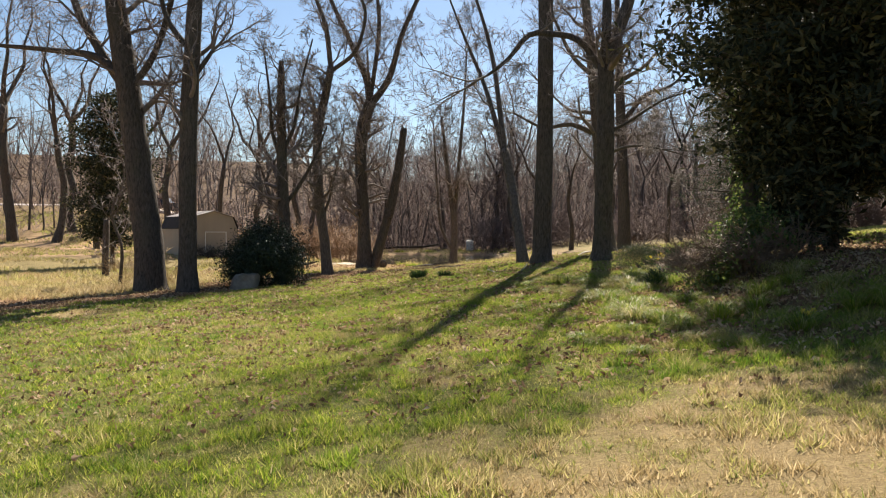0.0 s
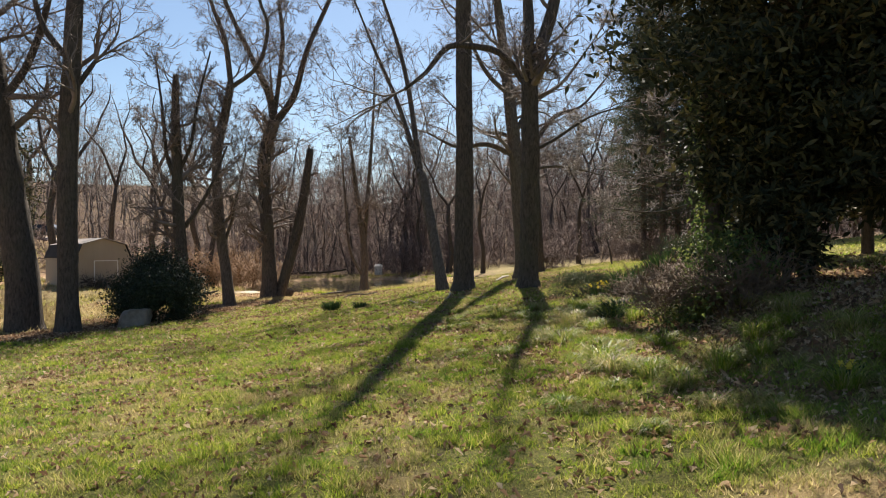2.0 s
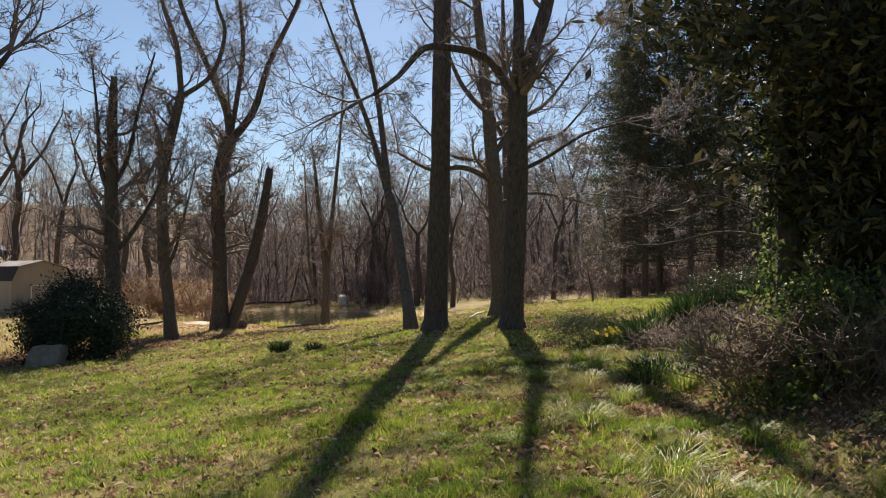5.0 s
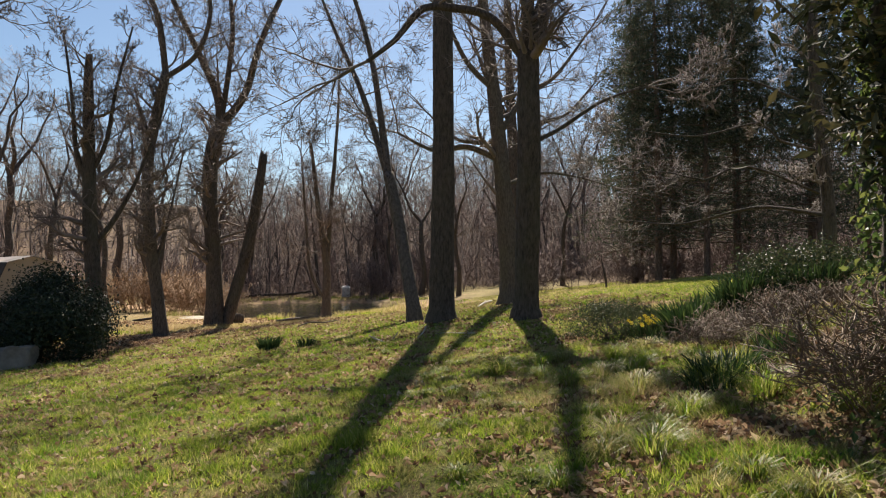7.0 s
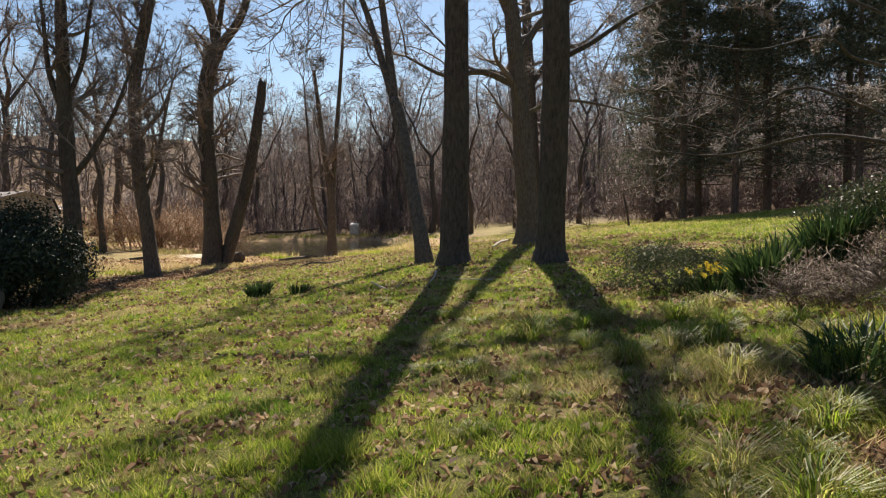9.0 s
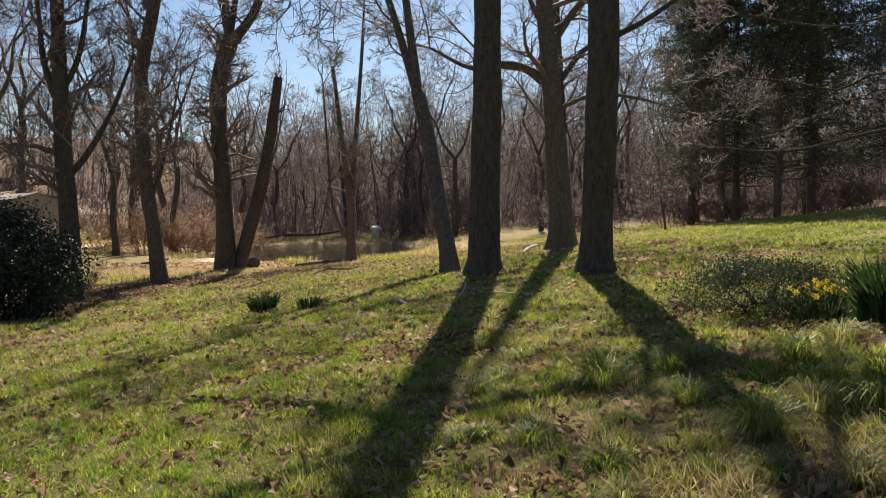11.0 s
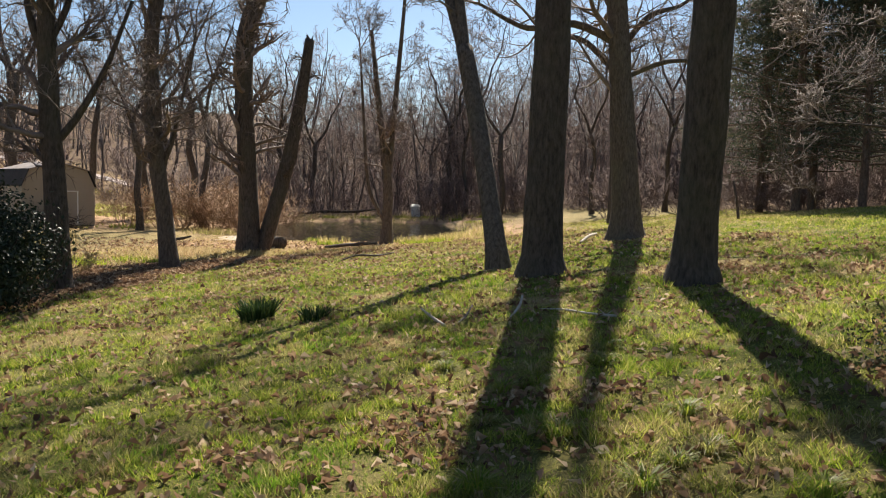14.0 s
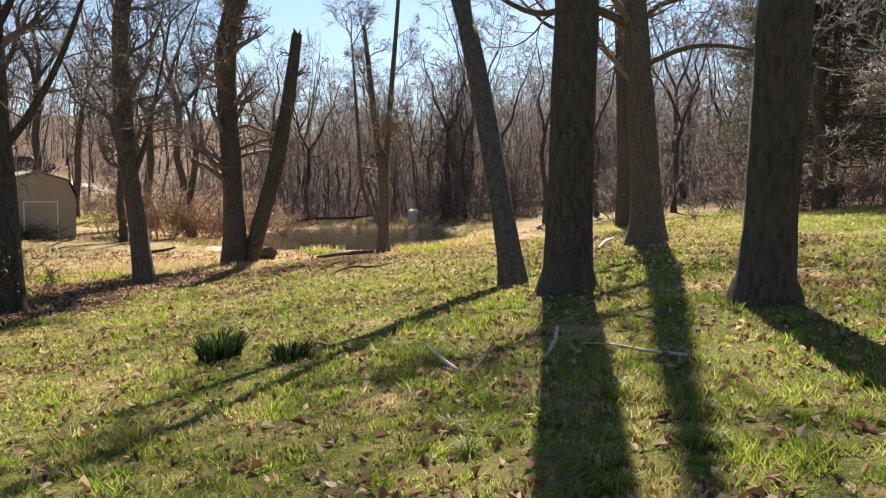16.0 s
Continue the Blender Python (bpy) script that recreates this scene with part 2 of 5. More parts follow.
PINE = leafy("pine_needle", [(0.0, (0.04, 0.055, 0.036)), (0.6, (0.085, 0.1, 0.06)), (1.0, (0.17, 0.15, 0.1))], 0.3, 0.7, 0.2)
JUNIPER = leafy("juniper_leaf", [(0.0, (0.03, 0.045, 0.02)), (0.6, (0.06, 0.08, 0.035)), (1.0, (0.13, 0.12, 0.06))], 0.25)
HOLLY = leafy("holly_leaf", [(0.0, (0.014, 0.026, 0.014)), (0.7, (0.026, 0.042, 0.02)), (1.0, (0.05, 0.06, 0.03))], 0.06, 0.5, 0.3)
IVY = leafy("ivy_leaf", [(0.0, (0.04, 0.07, 0.02)), (0.6, (0.09, 0.13, 0.035)), (1.0, (0.2, 0.22, 0.06))], 0.45)
STRAP = leafy("strap_leaf", [(0.0, (0.02, 0.045, 0.014)), (0.6, (0.045, 0.08, 0.024)), (1.0, (0.12, 0.165, 0.05))], 0.25, 0.5, 0.25)
DRYLEAF = leafy("dry_leaf", [(0.0, (0.09, 0.05, 0.03)), (0.35, (0.22, 0.13, 0.075)), (0.75, (0.42, 0.28, 0.17)), (1.0, (0.62, 0.49, 0.34))], 0.38, 0.7)
STRAW = leafy("straw", [(0.0, (0.22, 0.15, 0.075)), (0.5, (0.38, 0.27, 0.15)), (1.0, (0.52, 0.4, 0.24))], 0.35, 0.7)
YELLOW = leafy("petal_yellow", [(0.0, (0.6, 0.45, 0.03)), (1.0, (0.75, 0.6, 0.08))], 0.4)
ROCK = plain("rock", (0.12, 0.105, 0.085), (0.3, 0.265, 0.215), 7.0, 0.9, 0.6)
SIDING = plain("tan_siding", (0.36, 0.3, 0.225), (0.42, 0.35, 0.265), 2.5, 0.75, 0.1, (1, 1, 0.2))
SHINGLE = plain("grey_shingle", (0.26, 0.22, 0.2), (0.4, 0.35, 0.31), 5.0, 0.7, 0.3)
# Shingle with the steep slopes' shade put into its colour; skirting shares it.
DARK = plain("shaded_shingle", (0.025, 0.022, 0.02), (0.05, 0.043, 0.038), 5.0, 0.85, 0.3)
WHITE = plain("white_paint", (0.74, 0.71, 0.65), (0.85, 0.82, 0.76), 3.0, 0.55, 0.1)
PAVED = plain("pale_road", (0.36, 0.3, 0.27), (0.46, 0.39, 0.35), 1.5, 0.85, 0.2)
SAND = plain("pale_mud", (0.3, 0.25, 0.17), (0.48, 0.41, 0.3), 3.0, 0.85, 0.4)
PAINT = plain("dark_car_paint", (0.015, 0.018, 0.026), (0.025, 0.028, 0.038), 2.0, 0.25, 0.02)
RUBBER = plain("black_rubber", (0.012, 0.012, 0.012), (0.025, 0.025, 0.025), 8.0, 0.85, 0.1)


def blades_material():
    """Grass blades: green to straw by the tint that each tuft carries."""
    m, nt, bsdf = material("grass_blade")
    geo = nt.nodes.new("ShaderNodeNewGeometry")
    att = nt.nodes.new("ShaderNodeVertexColor")
    att.layer_name = "tint"
    sep = nt.nodes.new("ShaderNodeSeparateColor")
    nt.links.new(att.outputs["Color"], sep.inputs["Color"])
    green = ramp(nt, geo.outputs["Random Per Island"], [(0.0, (0.09, 0.165, 0.013)), (0.5, (0.245, 0.32, 0.028)), (0.85, (0.42, 0.44, 0.06)), (1.0, (0.58, 0.52, 0.16))])
    straw = ramp(nt, geo.outputs["Random Per Island"], [(0.0, (0.28, 0.2, 0.09)), (0.6, (0.46, 0.35, 0.18)), (1.0, (0.62, 0.5, 0.3))])
    col = mix(nt, sep.outputs["Red"], mix(nt, sep.outputs["Green"], green, (0.1, 0.205, 0.015)), straw)
    nt.links.new(col, bsdf.inputs["Base Color"])
    bsdf.inputs["Roughness"].default_value = 0.5
    bsdf.inputs["Specular IOR Level"].default_value = 0.3
    tr = nt.nodes.new("ShaderNodeBsdfTranslucent")
    nt.links.new(col, tr.inputs["Color"])
    mx = nt.nodes.new("ShaderNodeMixShader")
    mx.inputs["Fac"].default_value = 0.6
    nt.links.new(bsdf.outputs["BSDF"], mx.inputs[1])
    nt.links.new(tr.outputs["BSDF"], mx.inputs[2])
    nt.links.new(mx.outputs["Shader"], nt.nodes["Material Output"].inputs["Surface"])
    return m


BLADE = blades_material()


def ground_material():
    m, nt, bsdf = material("ground")
    att = nt.nodes.new("ShaderNodeVertexColor")
    att.layer_name = "tint"
    sep = nt.nodes.new("ShaderNodeSeparateColor")
    nt.links.new(att.outputs["Color"], sep.inputs["Color"])
    fine, mid, wide = noise_of(nt, 38.0, 8.0, None, 0.8), noise_of(nt, 2.2, 5.0), noise_of(nt, 0.35, 3.0)
    lawn = ramp(nt, fine, [(0.36, (0.016, 0.018, 0.007)), (0.5, (0.1, 0.112, 0.02)), (0.64, (0.28, 0.255, 0.07))])
    lawn = mix(nt, ramp(nt, mid, [(0.45, (0, 0, 0)), (0.7, (0.55, 0.55, 0.55))]), lawn, (0.28, 0.24, 0.09))
    tan = ramp(nt, fine, [(0.3, (0.2, 0.14, 0.07)), (0.55, (0.42, 0.3, 0.15)), (0.75, (0.55, 0.42, 0.24))])
    litter = ramp(nt, fine, [(0.32, (0.045, 0.028, 0.018)), (0.5, (0.12, 0.074, 0.046)), (0.7, (0.24, 0.16, 0.1))])
    straw = ramp(nt, mid, [(0.35, (0.28, 0.17, 0.1)), (0.6, (0.52, 0.34, 0.2)), (0.75, (0.4, 0.33, 0.11))])
    col = mix(nt, sep.outputs["Red"], lawn, tan)
    col = mix(nt, sep.outputs["Blue"], col, straw)
    col = mix(nt, sep.outputs["Green"], col, litter)
    col = mix(nt, ramp(nt, wide, [(0.4, (0, 0, 0)), (0.7, (0.3, 0.3, 0.3))]), col, (0.2, 0.16, 0.07))
    nt.links.new(col, bsdf.inputs["Base Color"])
    bsdf.inputs["Roughness"].default_value = 0.95
    bsdf.inputs["Specular IOR Level"].default_value = 0.1
    bump(nt, bsdf, fine, 0.7, 0.05)
    return m


GROUND = ground_material()


def water_material():
    m, nt, bsdf = material("pond_water")
    bsdf.inputs["Base Color"].default_value = (0.018, 0.02, 0.014, 1)
    bsdf.inputs["Roughness"].default_value = 0.03
    bsdf.inputs["IOR"].default_value = 1.33
    bump(nt, bsdf, noise_of(nt, 4.0, 2.0, (1.0, 0.3, 1.0)), 0.2, 0.2)
    return m


WATER = water_material()


# ---------------------------------------------------------------- land
def zones(x, y):
    """Dry lawn, leaf litter and straw, each from 0 to 1."""
    n1, n2, n3 = vnoise(x, y, 2.4, 11), vnoise(x, y, 0.7, 12), vnoise(x, y, 6.0, 13)
    d = np.hypot((x - 2.3) / 3.2, (y - 3.9) / 3.0) + 0.9 * (n1 - 0.5) + 0.7 * (n2 - 0.5)
    dry = (1 - step(0.5, 1.15, d)) * 0.85
    dry = np.maximum(dry, step(0.55, 0.85, 0.55 * n1 + 0.45 * n2) * 0.75)
    dry = np.maximum(dry, 0.45 * step(36, 46, y))
    off = edge_x(y) - x + 1.5 * (n1 - 0.5) + 0.6 * (n2 - 0.5)
    litter = step(-0.5, 0.4, off) * (1 - step(2.2, 5.0, off + 2.0 * (n3 - 0.5)))
    litter = litter * (1 - 0.75 * step(43, 48, y))
    straw = np.maximum(step(1.4, 4.0, off), step(0.2, 1.4, off) * step(43, 48, y)) * (0.35 + 0.65 * step(0.35, 0.6, n3))
    straw = straw * (1 - 0.9 * step(8, 12, -x) * step(38, 46, y) * (1 - step(56, 64, y)))
    bank = step(1.5, 3.4, x + 1.4 * (n1 - 0.5)) * step(7.5, 10, y) * (1 - step(18, 22, y))
    dry = np.maximum(dry, bank * 0.5 * step(0.5, 0.75, n2))
    litter = np.maximum(litter, bank * (1 - step(13.5, 17, y)) * 0.9 * step(0.4, 0.58, 0.5 * n1 + 0.5 * n2))
    under = (1 - step(0.8, 1.2, np.hypot(x - 6.2, (y - 13.0) / 1.2) / 2.4))
    litter = np.maximum(litter, under * 0.8)
    r = np.hypot(x + 2, y - 20)
    woods = step(66, 74, r + 8 * (n3 - 0.5)) * (1 - 0.6 * step(16, 30, -x))
    woods = np.maximum(woods, step(104, 112, y))
    woods = np.maximum(woods, step(17, 22, x + 4 * (n3 - 0.5)) * step(50, 58, y + 0.35 * x))
    litter = np.maximum(litter, woods)
    straw = np.maximum(straw, 0.85 * step(15, 30, -x) * step(62, 70, y))
    return dry, litter, straw * (1 - litter)


def land():
    xs = np.concatenate([np.linspace(-900, -60, 22)[:-1], np.linspace(-60, -16, 45)[:-1], np.linspace(-16, 12, 121)[:-1], np.linspace(12, 60, 49)[:-1], np.linspace(60, 900, 22)])
    ys = np.concatenate([np.linspace(-700, -20, 16)[:-1], np.linspace(-20, 0, 11)[:-1], np.linspace(0, 46, 185)[:-1], np.linspace(46, 90, 79)[:-1], np.linspace(90, 240, 51)[:-1], np.linspace(240, 1500, 16)])
    X, Y = np.meshgrid(xs, ys)
    Z = terrain(X, Y)
    v = np.stack([X, Y, Z], -1).reshape(-1, 3)
    nx, ny = len(xs), len(ys)
    i = (np.arange(ny - 1)[:, None] * nx + np.arange(nx - 1)[None]).ravel()
    tris = np.concatenate([np.stack([i, i + 1, i + nx + 1], 1), np.stack([i, i + nx + 1, i + nx], 1)])
    dry, litter, straw = zones(v[:, 0], v[:, 1])
    tint = np.stack([dry, litter, straw, np.ones(len(v))], 1)
    ob = new("ground", from_arrays("ground", v, tris, GROUND, True, tint))
    tagged(ob, "sloping lawn with dry patches, leaf litter and straw valley floor", "ground", kind="structure")


land()


def pond():
    bm = bmesh.new()
    vs = []
    for k in range(72):
        a = k / 72 * 2 * math.pi
        c, d = math.cos(a), math.sin(a)
        r = 1.1 / (abs(c) ** 3 + abs(d) ** 3) ** (1 / 3)
        vs.append(bm.verts.new((POND[0] + POND[2] * r * c, POND[1] + POND[3] * r * d, POND[4])))
    bm.faces.new(vs)
    me = bpy.data.meshes.new("pond_water")
    bm.to_mesh(me)
    bm.free()
    me.materials.append(WATER)
    tagged(new("water", me), "still dark pond reflecting the bare woods", "pond", kind="structure")


pond()


# ---------------------------------------------------------------- trees
def spline(ctrl, gap=0.35):
    """Smooth line and radii through control points of x, y, z, radius."""
    c = np.asarray(ctrl, float)
    p = np.concatenate([[2 * c[0] - c[1]], c, [2 * c[-1] - c[-2]]])
    out = []
    for i in range(1, len(p) - 2):
        n = max(2, int(np.linalg.norm(p[i + 1, :3] - p[i, :3]) / gap))
        t = (np.arange(n) / n)[:, None]
        a, b, d, e = p[i - 1], p[i], p[i + 1], p[i + 2]
        out.append(0.5 * (2 * b + (d - a) * t + (2 * a - 5 * b + 4 * d - e) * t**2 + (3 * b - a - 3 * d + e) * t**3))
    out.append(c[-1:])
    out = np.concatenate(out)
    return out[:, :3], np.maximum(out[:, 3], 0.006)


def limb(geo, rng, p, d, length, r, level, spec):
    """A branch that wanders and lifts, with smaller branches on it, down to twigs."""
    if level == len(spec["kids"]):
        geo.twigs.append((p[0], p[1], p[2], d[0], d[1], d[2], length, r))
        return
    n = spec["segs"][level]
    pts, rad = [p], [r]
    d = d / np.linalg.norm(d)
    seg = length / n
    for k in range(n):
        d = d + rng.normal(size=3) * spec["wander"][level] + np.array([0, 0, spec["lift"][level]])
        d = d / np.linalg.norm(d)
        pts.append(pts[-1] + d * seg)
        rad.append(r * (1 - 0.8 * (k + 1) / n))
    pts, rad = np.array(pts), np.maximum(np.array(rad), spec["thin"])
    geo.tube(pts, rad, spec["sides"][level])
    if level < len(spec["kids"]):
        kids = spec["kids"][level]
        for k in range(kids):
            t = 0.25 + 0.75 * (k + rng.random()) / kids
            i = min(n - 1, int(t * n))
            at = pts[i] + (pts[i + 1] - pts[i]) * (t * n - i)
            ax = pts[i + 1] - pts[i]
            ax /= np.linalg.norm(ax)
            side = cross(ax, rng.normal(size=3))
            side /= np.linalg.norm(side) + 1e-9
            a = radians(rng.uniform(*spec["angle"]))
            limb(geo, rng, at, ax * math.cos(a) + side * math.sin(a), length * rng.uniform(0.38, 0.62) * (1.15 - 0.4 * t), max(rad[i] * 0.55, spec["thin"]), level + 1, spec)


HERO = dict(segs=[8, 5, 3, 3], wander=[0.18, 0.24, 0.26, 0.26], lift=[0.05, 0.05, 0.04, 0.02], sides=[6, 4, 3, 3], kids=[7, 6, 5], thin=0.0075, angle=(28, 66))
SPARE = dict(segs=[6, 4, 3], wander=[0.18, 0.24, 0.26], lift=[0.04, 0.04, 0.02], sides=[5, 3, 3], kids=[6, 6], thin=0.011, angle=(28, 66))
FAR = dict(segs=[4, 3, 2], wander=[0.18, 0.24, 0.25], lift=[0.05, 0.04, 0.03], sides=[3, 3, 3], kids=[5, 5], thin=0.019, angle=(28, 66))


def stem_branches(geo, rng, pts, rad, low, count, length, spec, up=0.45):
    """Branches all round a stem, above the height low."""
    ok = [i for i in range(1, len(pts) - 1) if pts[i][2] > low]
    if not ok:
        return
    for k in range(count):
        i = ok[min(len(ok) - 1, int((k + rng.random()) / count * len(ok)))]
        a = rng.uniform(0, 2 * math.pi)
        d = np.array([math.cos(a), math.sin(a), up + rng.uniform(-0.25, 0.35)])
        limb(geo, rng, pts[i], d, length * rng.uniform(0.6, 1.1) * (1 - 0.35 * i / len(pts)), max(rad[i] * rng.uniform(0.22, 0.42), 0.02), 0, spec)


def hero_tree(label, y, trunk, stems=(), low=5.0, count=10, length=3.6, seed=1, mat=None, spec=HERO, flare=1.45, twigs=None, tops=True):
    """A bare tree. trunk and stems: rows of x, dy, z, radius; the stems go on upwards past their last row."""
    rng = np.random.default_rng(seed)
    mat = mat or BARK
    x, z = trunk[0][0], gz(trunk[0][0], y)
    tree = thing("tree", label, "tree", (x, y, z))
    rows = [(a, y + b, c, d) for a, b, c, d in trunk]
    rows[0] = (rows[0][0], rows[0][1], z - 0.25, rows[0][3] * flare)
    rows.insert(1, (0.6 * rows[0][0] + 0.4 * rows[1][0], y, z + 0.22, trunk[0][3] * (0.5 + 0.5 * flare) * 0.86))
    g = Geo()
    pts, rad = spline(rows, 0.22)
    g.tube(pts, rad, 18, 0.13, seed)
    hang("trunk", g.mesh("trunk", mat), tree)
    c = Geo()
    lines = [(pts, rad)]
    for row in stems:
        rows = [(a, y + b, h, d) for a, b, h, d in row]
        lines.append(spline(rows, 0.3))
        s = Geo()
        s.tube(*lines[-1], 10, 0.1, seed + 5)
        hang("limb", s.mesh("limb", mat), tree)
    for k, (ps, rs) in enumerate(lines):
        if k == 0:
            stem_branches(c, rng, ps, rs, low, count, length, spec)
        else:
            run = np.linalg.norm(np.diff(ps, axis=0), axis=1).sum()
            stem_branches(c, rng, ps, rs, low, max(2, int(count * min(0.6, run / 12))), length * min(1.0, 0.3 + rs[0] / 0.2), spec)
        if tops and not (k == 0 and stems):
            d = ps[-1] - ps[-3]
            for j in range(3):
                limb(c, rng, ps[-1], d / np.linalg.norm(d) + rng.normal(size=3) * 0.3, length * min(1.1, 0.35 + rs[0] / 0.2), rs[-1] * 0.8, 0, spec)
    if c.v or c.twigs:
        tagged(hang("crown", c.mesh("crown", twigs or TWIG), tree), kind="stuff")
    return tree


def tree_row_a():
    hero_tree("tall straight bare tree with dark furrowed bark on the lawn", 29.7,
              [(3.23, 0, 0.3, 0.37), (3.25, 0, 1.2, 0.33), (3.33, 0, 5.0, 0.285), (3.34, 0, 10.0, 0.25), (3.45, 0.2, 14, 0.19), (3.55, 0.3, 18, 0.08)], low=9.0, count=14, length=4.0, seed=3)
    hero_tree("tall forked bare tree with a long arching limb", 27.1,
              [(4.86, 0, 0.5, 0.33), (4.88, -0.05, 1.2, 0.29), (4.92, -0.3, 4.5, 0.27), (4.9, -0.4, 6.75, 0.26)],
              [[(4.88, -0.4, 6.5, 0.17), (4.92, -0.4, 8.0, 0.15), (4.92, -0.3, 9.2, 0.14), (4.66, 0, 13, 0.09), (4.56, 0.2, 16, 0.05)],
               [(4.94, -0.4, 6.5, 0.19), (5.26, -0.4, 7.7, 0.19), (5.75, -0.3, 9.3, 0.18), (6.36, 0, 13, 0.12), (6.66, 0.2, 16.5, 0.06)],
               [(4.81, -0.4, 6.6, 0.12), (4.06, -0.3, 7.55, 0.105), (3.16, -0.2, 7.78, 0.098), (2.48, -0.2, 7.74, 0.09), (1.83, -0.2, 6.98, 0.065), (1.18, -0.3, 6.45, 0.045)],
               [(4.91, -0.3, 4.6, 0.06), (5.56, -0.4, 4.9, 0.05), (6.66, -0.6, 5.6, 0.035), (7.66, -0.8, 5.9, 0.02)]],
              low=6.4, count=8, length=2.8, seed=7)
    hero_tree("old bare tree with a broad flared foot and low spreading limbs", 39.7,
              [(7.35, 0, 0.4, 0.5), (7.3, 0, 1.5, 0.41), (7.12, 0, 3.9, 0.345), (6.9, 0, 6.7, 0.3), (6.45, 0, 11, 0.23), (6.05, 0, 14.5, 0.15), (5.7, 0, 19, 0.06)],
              [[(7.0, 0, 5.0, 0.08), (8.3, -0.3, 5.5, 0.065), (9.6, -0.8, 5.35, 0.045), (11.2, -1.0, 4.9, 0.02)],
               [(7.0, 0, 6.0, 0.13), (5.7, 0.3, 6.6, 0.11), (4.4, 0.6, 6.5, 0.08), (3.0, 0.8, 7.2, 0.045)],
               [(7.0, 0, 7.2, 0.13), (8.0, 0.4, 8.6, 0.11), (9.4, 0.8, 9.6, 0.08), (10.8, 1.0, 11.4, 0.04)],
               [(6.95, 0, 8.6, 0.12), (5.6, -0.3, 9.8, 0.1), (4.6, -0.5, 11.8, 0.06)]],
              low=4.5, count=16, length=4.2, seed=11, mat=BARK_GREY, flare=1.5)
    hero_tree("slender leaning bare tree that forks above head height", 31.7,
              [(2.75, 0, 0.2, 0.22), (2.62, 0.4, 1.25, 0.19), (2.34, 1.5, 3.5, 0.185), (2.13, 2.0, 4.75, 0.175)],
              [[(2.13, 2.0, 4.6, 0.12), (1.4, 3.1, 7.4, 0.09), (0.53, 3.9, 9.7, 0.06), (-0.3, 4.5, 12, 0.03)],
               [(2.15, 2.0, 4.6, 0.125), (1.68, 3.4, 8.8, 0.09), (0.82, 4.6, 12.2, 0.055), (0.2, 5.0, 14.2, 0.03)]],
              low=4.6, count=12, length=2.5, seed=13, mat=BARK_GREY)
    hero_tree("large dark tree standing far back by the woods", 62.0,
              [(12.8, 0, 0.6, 0.5), (12.7, 0, 4, 0.42), (12.5, 0, 9, 0.36), (12.2, 0, 16, 0.25), (12.0, 0, 22, 0.1)],
              [[(12.5, 0, 8.5, 0.2), (10.6, 0, 10.2, 0.16), (8.6, 0, 10.6, 0.1), (6.6, 0, 12.4, 0.05)],
               [(12.5, 0, 9.5, 0.2), (14.2, 0, 11.6, 0.16), (16.2, 0, 12.4, 0.1), (18.2, 0, 14.6, 0.05)],
               [(12.4, 0, 11.5, 0.2), (10.8, 0, 14.4, 0.14), (9.6, 0, 18, 0.06)]],
              low=6.0, count=14, length=4.5, seed=17, spec=SPARE)


